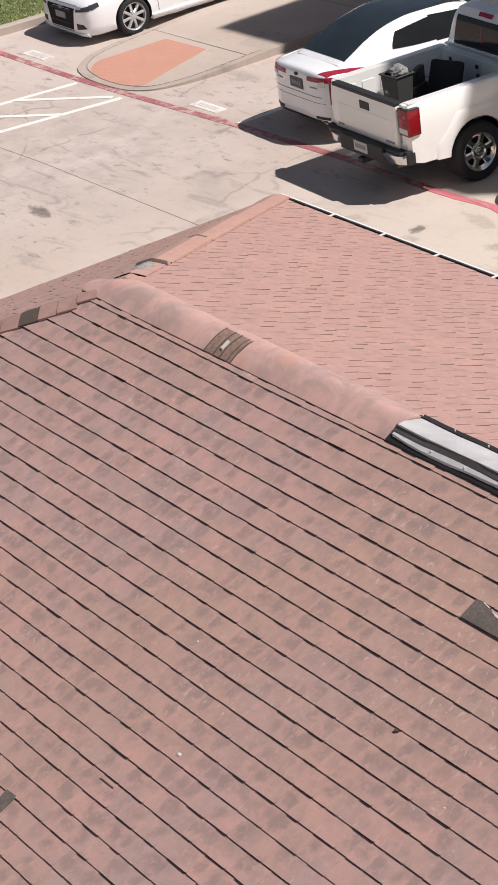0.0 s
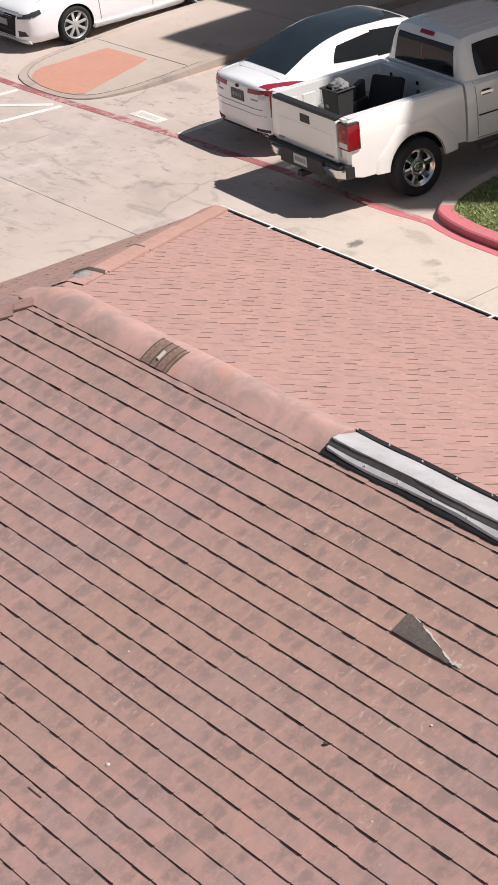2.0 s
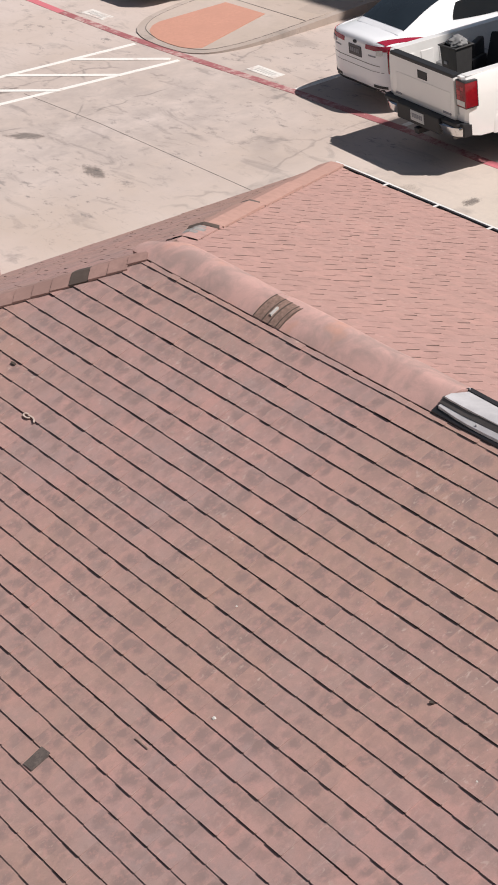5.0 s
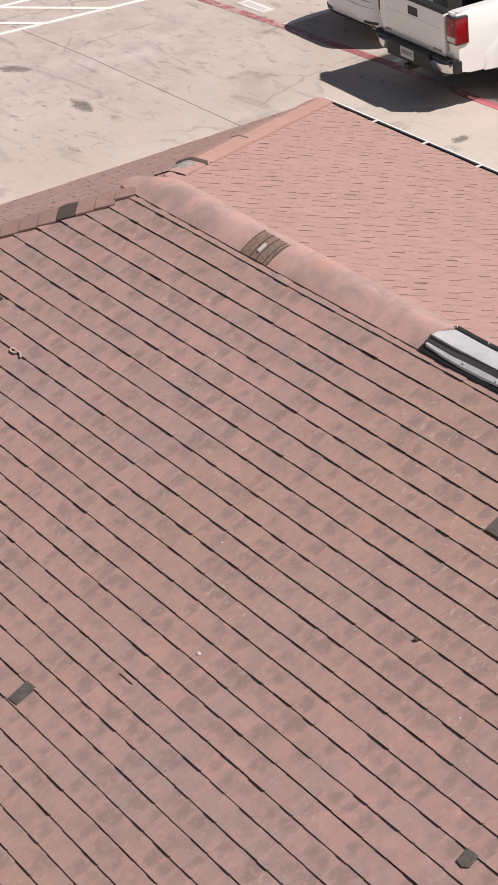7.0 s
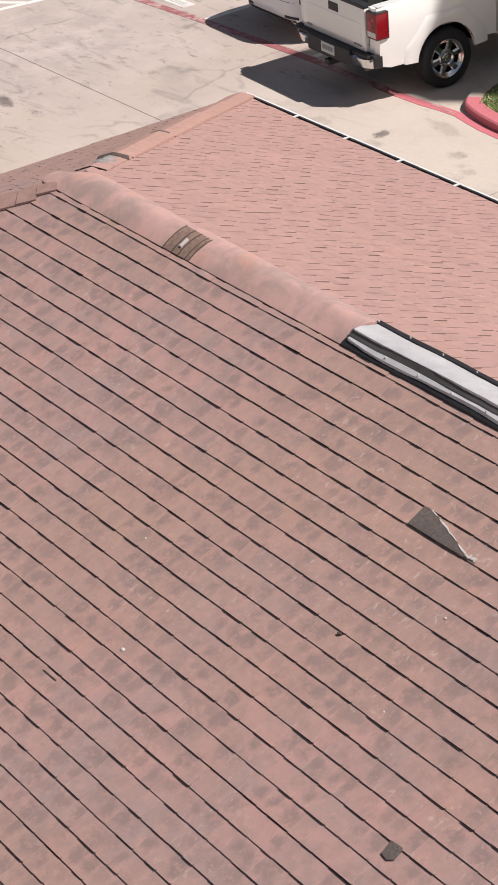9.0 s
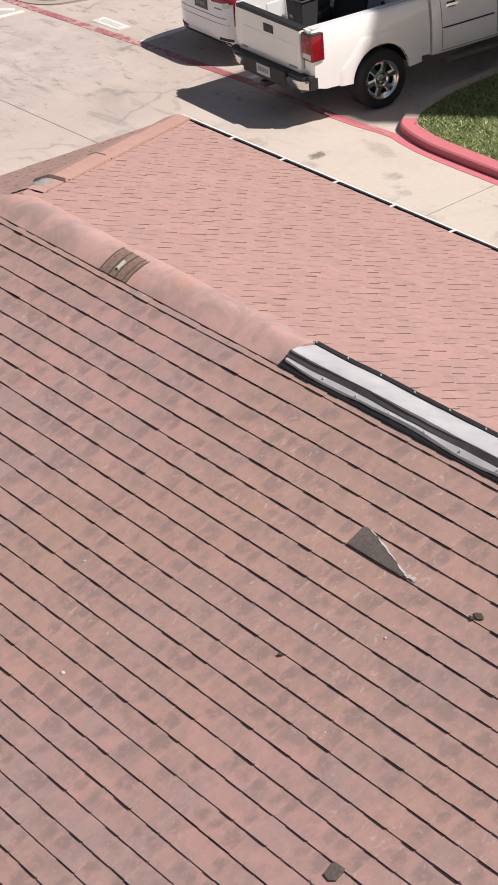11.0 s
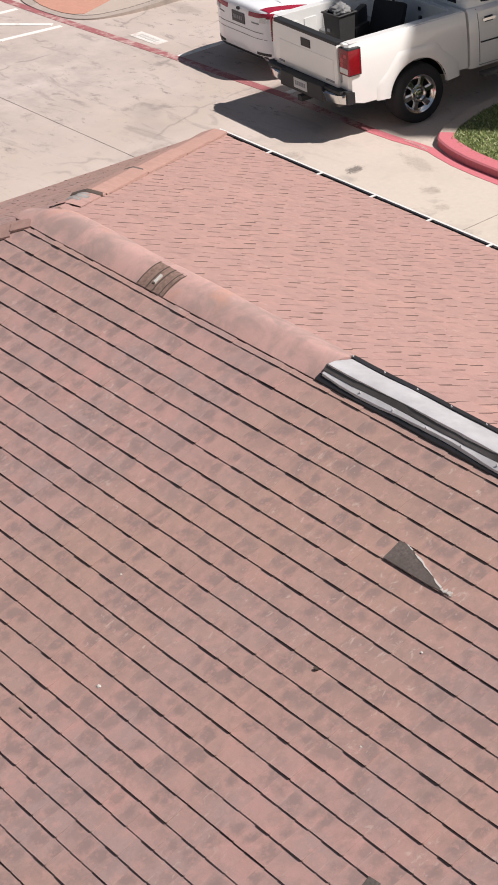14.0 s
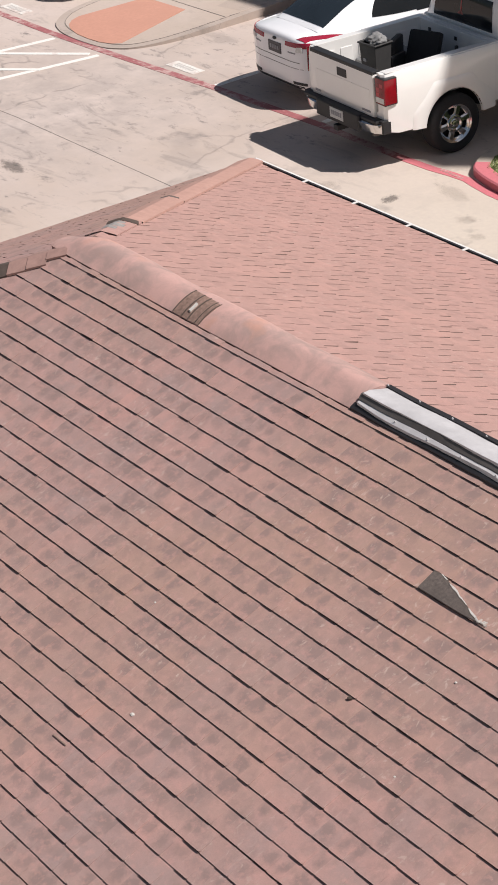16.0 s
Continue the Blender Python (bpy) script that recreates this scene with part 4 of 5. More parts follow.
def tub(r, x0, x1, y, z, n=36):
    """A cylinder across the car."""
    bm = bmesh.new()
    a = [bm.verts.new((x0, y + r * math.cos(6.2832 * i / n), z + r * math.sin(6.2832 * i / n))) for i in range(n)]
    b = [bm.verts.new((x1, v.co.y, v.co.z)) for v in a]
    for i in range(n):
        bm.faces.new((a[i], a[(i + 1) % n], b[(i + 1) % n], b[i]))
    bm.faces.new(a[::-1])
    bm.faces.new(b)
    return bm


def lathe(profile, n=40):
    """profile (x, r) turned round the x axis."""
    bm = bmesh.new()
    rings = [[bm.verts.new((x, r * math.cos(6.2832 * i / n), r * math.sin(6.2832 * i / n))) for i in range(n)] for x, r in profile]
    for a, b in zip(rings, rings[1:]):
        for i in range(n):
            bm.faces.new((a[i], a[(i + 1) % n], b[(i + 1) % n], b[i]))
    return bm


def wheel(car, x, y, R_, rim_r, width, spokes, mat, side, turn=0.0, twin=False, slim=1.0, deep=False):
    """A wheel under the car: tyre, rim with spokes, dark well behind them. side +1: outer face towards +x."""
    w = empty("wheel", Matrix.Translation((x, y, R_)) @ Matrix.Rotation(radians(turn), 4, "Z") @ Matrix.Diagonal((side, 1, 1, 1)))
    w.parent = car
    h = width / 2
    part("tyre", lathe([(-h, rim_r), (-h, R_ * 0.9), (-h * 0.8, R_ * 0.985), (-h * 0.5, R_), (h * 0.5, R_), (h * 0.8, R_ * 0.985), (h, R_ * 0.90), (h * 1.02, (R_ + rim_r) / 2), (h * 0.92, rim_r)]), M_TYRE, w, smooth=50)
    part("brake_well", lathe([(h * 0.1, rim_r), (h * 0.1, 0.001)]), M_DARKALLOY, w)
    bm = lathe([(h * 0.2, rim_r * 0.93), (h * 0.86, rim_r * 0.95), (h * 0.95, rim_r * 1.015), (h * 0.90, rim_r * 1.03)])
    part("rim", bm, mat, w, smooth=40)
    part("hub", lathe([(h * 0.45, rim_r * 0.30), (h * 0.72, rim_r * 0.26), (h * 0.80, rim_r * 0.16), (h * 0.80, 0.001)], 20), mat, w, smooth=40)
    if deep:
        part("rim_flange", lathe([(h * 0.60, rim_r * 0.80), (h * 0.74, rim_r * 0.84), (h * 0.84, rim_r * 0.955)]), mat, w, smooth=40)
        part("hub_ring", lathe([(h * 0.70, rim_r * 0.50), (h * 0.90, rim_r * 0.44), (h * 0.92, rim_r * 0.36), (h * 0.78, rim_r * 0.28)], 28), mat, w, smooth=40)
        part("hub_cap", lathe([(h * 0.80, rim_r * 0.20), (h * 1.02, rim_r * 0.17), (h * 1.05, rim_r * 0.08), (h * 1.05, 0.001)], 20), mat, w, smooth=40)
    for k in range(spokes):
        for da in ((-0.13, 0.13) if twin else (0.0,)):
            a = 6.2832 * k / spokes + da + 0.2
            bm = bmesh.new()
            t0, t1 = (0.055, 0.062) if not twin else (0.026, 0.030)
            t0, t1 = t0 * slim * rim_r / 0.27, t1 * slim * rim_r / 0.27
            rows = []
            for rr, t, xx in ((rim_r * 0.18, t0, h * 0.74), (rim_r * 0.6, t0 * 0.85, h * 0.82), (rim_r * 0.97, t1, h * 0.80)):
                rows.append([bm.verts.new((xx + dx, rr * math.cos(a) - s * math.sin(a), rr * math.sin(a) + s * math.cos(a))) for s, dx in ((-t, -0.025), (-t * 0.6, 0), (t * 0.6, 0), (t, -0.025))])
            for p, q in zip(rows, rows[1:]):
                for j in range(3):
                    bm.faces.new((p[j], p[j + 1], q[j + 1], q[j]))
            part("spoke", bm, mat, w, smooth=30)
    return w


class Skin:
    """Lays thin panels on a vehicle's outside by casting on its own meshes."""

    def __init__(self, car, *obs):
        self.car = car
        bm = bmesh.new()
        for ob in obs:
            me = ob.data.copy()
            me.transform(ob.matrix_basis)
            bm.from_mesh(me)
        self.tree = BVHTree.FromBMesh(bm)
        bm.free()

    def panel(self, name, side, corners, mat, off=0.004, n=8, m=6, label="", parent=None, bulge=0.0, round_=0.0):
        """side: 'x+', 'x-', 'y-', 'y+' or 'z+', from where it is cast; corners: four pairs of the two other coordinates, in turn."""
        bm = bmesh.new()
        c = [Vector(p) for p in corners]
        sgn = 1 if side[1] == "+" else -1
        ax = "xyz".index(side[0])
        others = [i for i in range(3) if i != ax]
        grid = []
        for i in range(n + 1):
            row = []
            for j in range(m + 1):
                s, t = i / n, j / m
                if round_:
                    a, b = 2 * s - 1, 2 * t - 1
                    k = 1 - round_ * (a * a * b * b)
                    s, t = (a * k + 1) / 2, (b * k + 1) / 2
                p2 = c[0].lerp(c[1], s).lerp(c[3].lerp(c[2], s), t)
                o = Vector((0, 0, 0))
                o[others[0]], o[others[1]] = p2
                o[ax] = 8 * sgn
                d = Vector((0, 0, 0))
                d[ax] = -sgn
                hit, nor, _, _ = self.tree.ray_cast(o, d)
                if hit is None:
                    row.append(None)
                    continue
                if nor.dot(d) > 0:
                    nor = -nor
                bul = bulge * (1 - (2 * s - 1) ** 2) * (1 - (2 * t - 1) ** 2)
                row.append((bm.verts.new(hit + nor * (off + bul)), bm.verts.new(hit - nor * 0.004)))
            grid.append(row)
        for i in range(n):
            for j in range(m):
                q = (grid[i][j], grid[i + 1][j], grid[i + 1][j + 1], grid[i][j + 1])
                if all(q):
                    bm.faces.new([v[0] for v in q])
        rim = [(grid[i][j], grid[i2][j2]) for i, j, i2, j2 in [(i, j, i + 1, j) for i in range(n) for j in (0, m)] + [(i, j, i, j + 1) for j in range(m) for i in (0, n)]]
        for a, b in rim:
            if a and b:
                try:
                    bm.faces.new((a[0], b[0], b[1], a[1]))
                except ValueError:
                    pass
        loose = [v for v in bm.verts if not v.link_faces]
        for v in loose:
            bm.verts.remove(v)
        if not bm.faces:
            bm.free()
            return None
        return part(name, bm, mat, parent or self.car, label, 40)

    def line(self, name, side, a, b, width, mat, off=0.0035, n=14):
        a, b = Vector(a), Vector(b)
        d = (b - a).normalized()
        w = Vector((-d.y, d.x)) * width / 2
        return self.panel(name, side, (a - w, b - w, b + w, a + w), mat, off, n, 1)


def car_shell(car, keys, roof_keys, mat, axles, arch_r, half):
    body = part("body", lower_body(keys), mat, car)
    cut = []
    for y in axles:
        cut += [tub(arch_r, half - 0.27, half + 0.3, y, axles_z(arch_r)), tub(arch_r, -half - 0.3, -half + 0.27, y, axles_z(arch_r))]
    keep = body.parent
    body.parent = None
    carve(body, cut, M_LINER)
    body.parent = keep
    cabin = part("cabin", green_house(roof_keys), mat, car, smooth=38)
    return body, cabin


def axles_z(arch_r):
    return arch_r - 0.045


def door_seams(skin, side, lines, mat=None):
    for a, b in lines:
        skin.line("door_seam", side, a, b, 0.010, mat or M_SEAM)


# White sedan with tinted glass roof, tail towards the lane.
def white_sedan():
    car = empty("sedan", pose(-24.50, 18.26, 0, 0, 0, -5.0))
    tagged(car, "white four-door sedan with a dark glass roof, tail outward", "car")
    keys = [(0.0, 0.40, 0.38, 0.90, 0.94), (0.03, 0.58, 0.31, 0.985, 1.02), (0.09, 0.71, 0.27, 0.99, 1.05), (0.19, 0.80, 0.24, 0.985, 1.06), (0.35, 0.855, 0.21, 0.985, 1.06), (0.62, 0.895, 0.20, 0.985, 1.06), (1.1, 0.915, 0.19, 0.975, 1.06), (2.4, 0.915, 0.19, 0.95, 1.0), (3.5, 0.905, 0.19, 0.92, 0.99), (4.2, 0.88, 0.2, 0.83, 0.90), (4.6, 0.80, 0.22, 0.72, 0.78), (4.85, 0.55, 0.3, 0.58, 0.60)]
    rk = [(0.40, 1.06, 0.60, 0.52, 1.02), (0.55, 1.13, 0.74, 0.53, 1.0), (0.85, 1.28, 0.80, 0.54, 0.99), (1.25, 1.42, 0.815, 0.555, 0.99), (1.75, 1.50, 0.82, 0.56, 0.98), (2.4, 1.49, 0.815, 0.57, 0.95), (2.8, 1.40, 0.81, 0.575, 0.95), (3.3, 1.17, 0.80, 0.60, 0.95), (3.6, 1.0, 0.76, 0.62, 0.95)]
    body, cabin = car_shell(car, keys, rk, M_CARWHITE, (1.06, 3.86), 0.375, 0.92)
    for y in (1.06, 3.86):
        for s in (1, -1):
            wheel(car, s * 0.80, y, 0.335, 0.225, 0.21, 5, M_ALLOY, s, twin=True)
    sk = Skin(car, body, cabin)
    sk.panel("rear_glass", "z+", ((-0.53, 0.50), (0.53, 0.50), (0.48, 1.312), (-0.48, 1.312)), M_BLUEGLASS, 0.008, 12, 12, "dark tinted rear window", bulge=0.004)
    sk.panel("glass_roof", "z+", ((-0.48, 1.30), (0.48, 1.30), (0.49, 2.68), (-0.49, 2.68)), M_BLUEGLASS, 0.0065, 12, 12, "dark glass roof panel")
    sk.panel("windscreen", "z+", ((-0.50, 2.78), (0.50, 2.78), (0.62, 3.45), (-0.62, 3.45)), M_CARGLASS, 0.005, 12, 8)
    for s in ("x+", "x-"):
        sk.panel("side_window", s, ((1.20, 1.12), (2.04, 1.07), (2.04, 1.40), (1.36, 1.33)), M_CARGLASS, 0.007, 10, 6, round_=0.05)
        sk.panel("side_window", s, ((1.985, 1.06), (3.05, 1.03), (2.6, 1.36), (1.985, 1.41)), M_CARGLASS, 0.005, 10, 6)
        door_seams(sk, s, [((1.96, 0.35), (1.96, 1.0)), ((2.98, 0.35), (3.02, 0.98)), ((1.42, 0.62), (1.30, 1.0))])
        for y in (1.62, 2.62):
            sk.panel("door_handle", s, ((y, 0.86), (y + 0.17, 0.855), (y + 0.17, 0.885), (y, 0.89)), M_CARWHITE, 0.028, 6, 2)
        sk.panel("sill_trim", s, ((1.45, 0.235), (3.45, 0.235), (3.45, 0.27), (1.45, 0.27)), M_TRIM, 0.006, 10, 1)
    # tail
    for sx in (1, -1):
        sk.panel("tail_lamp", "y-", ((sx * 0.28, 0.905), (sx * 0.75, 0.915), (sx * 0.75, 0.990), (sx * 0.28, 0.965)), M_LAMPPINK, 0.008, 10, 4, "pink-red wraparound tail lamp")
        sk.panel("lamp_bright", "y-", ((sx * 0.52, 0.85), (sx * 0.64, 0.85), (sx * 0.63, 0.93), (sx * 0.54, 0.92)), M_LAMPCLEAR, 0.016, 5, 3)
        s = "x+" if sx > 0 else "x-"
        sk.panel("tail_lamp_side", s, ((0.22, 0.915), (0.92, 0.968), (0.92, 0.983), (0.22, 0.983)), M_LAMPPINK, 0.008, 8, 3)
        if sx > 0: sk.panel("tail_lamp_top", "z+", ((sx * 0.50, 0.055), (sx * 0.66, 0.10), (sx * 0.86, 0.70), (sx * 0.80, 0.72)), M_LAMPPINK, 0.008, 6, 8)
        sk.panel("reflector", "y-", ((sx * 0.42, 0.36), (sx * 0.68, 0.36), (sx * 0.68, 0.40), (sx * 0.42, 0.40)), M_TRIM, 0.006, 6, 1)
    sk.panel("number_plate", "y-", ((-0.16, 0.745), (0.16, 0.745), (0.16, 0.90), (-0.16, 0.90)), M_PLATEDARK, 0.012, 4, 3, "dark number plate with grey bars")
    for k in range(5):
        a = -0.11 + 0.047 * k
        sk.panel("plate_bar", "y-", ((a, 0.795), (a + 0.03, 0.795), (a + 0.03, 0.855), (a, 0.855)), M_BARGREY, 0.017, 1, 1)
    sk.panel("round_badge", "y-", ((-0.05, 0.93), (0.05, 0.93), (0.045, 0.975), (-0.045, 0.975)), M_TRIM, 0.008, 4, 3, round_=0.3)
    for a, b in ((0.34, 0.50), (-0.54, -0.38)):
        sk.panel("badge_bar", "y-", ((a, 0.81), (b, 0.81), (b, 0.828), (a, 0.828)), M_BARGREY, 0.006, 4, 1)
    sk.panel("lower_valance", "y-", ((-0.66, 0.27), (0.66, 0.27), (0.62, 0.345), (-0.62, 0.345)), M_TRIM, 0.006, 10, 2)
    sk.line("boot_seam", "y-", (-0.58, 0.69), (0.58, 0.69), 0.010, M_SEAM)
    sk.line("bumper_seam", "y-", (-0.72, 0.60), (0.72, 0.60), 0.007, M_SEAM)
    return car


white_sedan()


# White sports sedan seen from the nose.
def sports_sedan():
    turn = -2.37
    m4 = pose(-31.134, 19.901, 0, 0, 0, turn) @ Matrix.Translation((-0.86, -0.93, 0))
    car = empty("sports_sedan", m4)
    tagged(car, "white sports sedan with a black grille, nose outward", "car")
    keys = [(0.0, 0.55, 0.24, 0.56, 0.60), (0.05, 0.70, 0.18, 0.64, 0.685), (0.13, 0.78, 0.15, 0.69, 0.745), (0.30, 0.84, 0.15, 0.745, 0.81), (0.6, 0.865, 0.16, 0.80, 0.885), (1.1, 0.88, 0.17, 0.87, 0.965), (1.5, 0.88, 0.17, 0.91, 1.0), (2.6, 0.88, 0.17, 0.96, 1.02), (3.6, 0.88, 0.18, 0.99, 1.06), (4.2, 0.86, 0.2, 0.99, 1.09), (4.45, 0.80, 0.25, 0.97, 1.08), (4.57, 0.66, 0.38, 0.84, 0.9)]
    rk = [(1.12, 0.97, 0.72, 0.60, 0.92), (1.5, 1.16, 0.78, 0.575, 0.93), (1.95, 1.38, 0.79, 0.565, 0.95), (2.3, 1.47, 0.79, 0.56, 0.96), (2.8, 1.49, 0.79, 0.56, 0.97), (3.3, 1.44, 0.785, 0.56, 0.98), (3.7, 1.31, 0.775, 0.565, 0.99), (4.1, 1.10, 0.72, 0.6, 1.0)]
    body, cabin = car_shell(car, keys, rk, M_CARWHITE, (0.93, 3.565), 0.365, 0.885)
    for y in (0.93, 3.565):
        for s in (1, -1):
            wheel(car, s * 0.775, y, 0.322, 0.235, 0.21, 8, M_ALLOY, s, slim=0.62)
    sk = Skin(car, body, cabin)
    sk.panel("windscreen", "z+", ((-0.66, 1.22), (0.66, 1.22), (0.50, 2.0), (-0.50, 2.0)), M_CARGLASS, 0.005, 12, 10, "dark windscreen", bulge=0.004)
    sk.panel("rear_glass", "z+", ((-0.50, 3.4), (0.50, 3.4), (0.60, 4.02), (-0.60, 4.02)), M_CARGLASS, 0.005, 10, 8)
    for s in ("x+", "x-"):
        sk.panel("side_window", s, ((1.62, 0.99), (2.50, 1.01), (2.50, 1.37), (2.02, 1.335)), M_CARGLASS, 0.005, 10, 6)
        sk.panel("side_window", s, ((2.56, 1.01), (3.45, 1.05), (3.30, 1.33), (2.56, 1.37)), M_CARGLASS, 0.005, 10, 6)
        door_seams(sk, s, [((2.53, 0.30), (2.53, 0.98)), ((1.45, 0.30), (1.40, 0.92)), ((3.28, 0.55), (3.42, 1.0))])
        for y in (2.28, 3.14):
            sk.panel("door_handle", s, ((y, 0.84), (y + 0.17, 0.85), (y + 0.17, 0.88), (y, 0.87)), M_CARWHITE, 0.028, 6, 2)
        sk.panel("side_skirt", s, ((1.30, 0.19), (3.18, 0.19), (3.18, 0.27), (1.30, 0.26)), M_CARWHITE, 0.035, 12, 3, bulge=0.015)
    for sx in (1, -1):
        s = "x+" if sx > 0 else "x-"
        lamp = sk.panel("headlamp", "y-", ((sx * 0.50, 0.575), (sx * 0.76, 0.600), (sx * 0.79, 0.690), (sx * 0.50, 0.635)), M_HEADLAMP, 0.008, 8, 4, "smoked slanted headlamp")
        sk.panel("headlamp_side", s, ((0.15, 0.605), (0.30, 0.66), (0.29, 0.725), (0.14, 0.69)), M_HEADLAMP, 0.008, 6, 3)
        sk.panel("lamp_reflector", "y-", ((sx * 0.52, 0.615), (sx * 0.62, 0.63), (sx * 0.62, 0.67), (sx * 0.52, 0.66)), M_LAMPCLEAR, 0.014, 3, 3)
        sk.panel("fog_recess", "y-", ((sx * 0.50, 0.27), (sx * 0.72, 0.30), (sx * 0.66, 0.37), (sx * 0.50, 0.38)), M_TRIM, 0.006, 6, 4)
        mir = part("mirror", boxes(((sx * 0.80, 1.60, 0.95), (sx * 1.0, 1.75, 1.07), 0.035)), M_CARWHITE, car, smooth=40)
        part("mirror_stalk", boxes(((min(sx * 0.74, sx * 0.84), 1.64, 0.93), (max(sx * 0.74, sx * 0.84), 1.70, 0.97))), M_TRIM, car)
    sk.panel("grille", "y-", ((-0.36, 0.225), (0.36, 0.225), (0.45, 0.625), (-0.45, 0.625)), M_LINER, 0.006, 12, 8, "black trapezoid grille")
    sk.panel("lower_lip", "y-", ((-0.72, 0.17), (0.72, 0.17), (0.72, 0.215), (-0.72, 0.215)), M_CARWHITE, 0.03, 14, 2)
    for z in (0.34, 0.56):
        sk.panel("grille_slat", "y-", ((-0.33, z), (0.33, z), (0.33, z + 0.018), (-0.33, z + 0.018)), M_DARKALLOY, 0.016, 10, 1)
    sk.panel("number_plate", "y-", ((-0.16, 0.42), (0.16, 0.42), (0.16, 0.53), (-0.16, 0.53)), M_BARGREY, 0.020, 4, 2)
    sk.panel("round_badge", "y-", ((-0.05, 0.575), (0.05, 0.575), (0.05, 0.635), (-0.05, 0.635)), M_BARGREY, 0.014, 4, 3, round_=0.3)
    sk.line("bonnet_seam", "y-", (-0.5, 0.672), (0.5, 0.672), 0.008, M_SEAM)
    for a, b in (((-0.70, 1.15), (-0.60, 0.35)), ((0.70, 1.15), (0.60, 0.35))):
        sk.line("bonnet_edge", "z+", a, b, 0.008, M_SEAM)
    for x in (0.30, 0.38):
        sk.panel("inspection_sticker", "z+", ((x, 1.30), (x + 0.05, 1.30), (x + 0.05, 1.36), (x, 1.36)), M_PLATE, 0.008, 1, 1)
    return car


sports_sedan()


# Red car whose tail shows past the house corner.
def red_sedan():
    car = empty("red_sedan", pose(-23.02, 11.06, 0, 0, 0, 178.0))
    tagged(car, "glossy red sedan, tail showing beside the house", "car")
    keys = [(0.0, 0.60, 0.38, 0.68, 0.72), (0.05, 0.74, 0.30, 0.78, 0.82), (0.12, 0.80, 0.26, 0.97, 1.0), (0.2, 0.84, 0.23, 0.995, 1.06), (0.5, 0.885, 0.2, 0.99, 1.08), (1.1, 0.90, 0.19, 0.975, 1.05), (2.4, 0.90, 0.19, 0.95, 1.0), (3.5, 0.89, 0.19, 0.92, 0.99), (4.2, 0.86, 0.2, 0.83, 0.90), (4.5, 0.78, 0.24, 0.7, 0.76), (4.66, 0.55, 0.3, 0.58, 0.60)]
    rk = [(0.6, 1.08, 0.66, 0.58, 1.04), (0.95, 1.24, 0.78, 0.57, 0.98), (1.5, 1.41, 0.80, 0.56, 0.97), (2.1, 1.45, 0.80, 0.56, 0.96), (2.7, 1.40, 0.80, 0.57, 0.95), (3.5, 1.0, 0.75, 0.6, 0.95)]
    body, cabin = car_shell(car, keys, rk, M_CARRED, (1.0, 3.7), 0.37, 0.905)
    for y in (1.0, 3.7):
        for s in (1, -1):
            wheel(car, s * 0.79, y, 0.33, 0.22, 0.2, 5, M_ALLOY, s)
    sk = Skin(car, body, cabin)
    sk.panel("rear_glass", "z+", ((-0.58, 0.66), (0.58, 0.66), (0.48, 1.45), (-0.48, 1.45)), M_CARGLASS, 0.005, 10, 10)
    sk.panel("windscreen", "z+", ((-0.48, 2.72), (0.48, 2.72), (0.6, 3.4), (-0.6, 3.4)), M_CARGLASS, 0.005, 10, 8)
    for s in ("x+", "x-"):
        sk.panel("side_window", s, ((1.05, 1.04), (1.95, 1.02), (1.95, 1.33), (1.35, 1.29)), M_CARGLASS, 0.005, 8, 6)
        sk.panel("side_window", s, ((2.0, 1.02), (3.0, 1.015), (2.6, 1.31), (2.0, 1.33)), M_CARGLASS, 0.005, 8, 6)
        sk.panel("tail_lamp", s, ((0.09, 0.81), (0.46, 0.88), (0.46, 0.985), (0.13, 0.955)), M_LAMPRED, 0.008, 8, 4, "dark red wraparound tail lamp")
        sk.panel("lamp_bright", s, ((0.12, 0.845), (0.26, 0.87), (0.26, 0.895), (0.13, 0.88)), M_LAMPCLEAR, 0.012, 4, 2)
    for sx in (1, -1):
        sk.panel("tail_lamp", "y-", ((sx * 0.42, 0.84), (sx * 0.78, 0.83), (sx * 0.78, 0.94), (sx * 0.42, 0.93)), M_LAMPRED, 0.008, 8, 4)
    sk.line("bumper_seam", "y-", (-0.7, 0.66), (0.7, 0.66), 0.01, M_SEAM)
    return car


red_sedan()


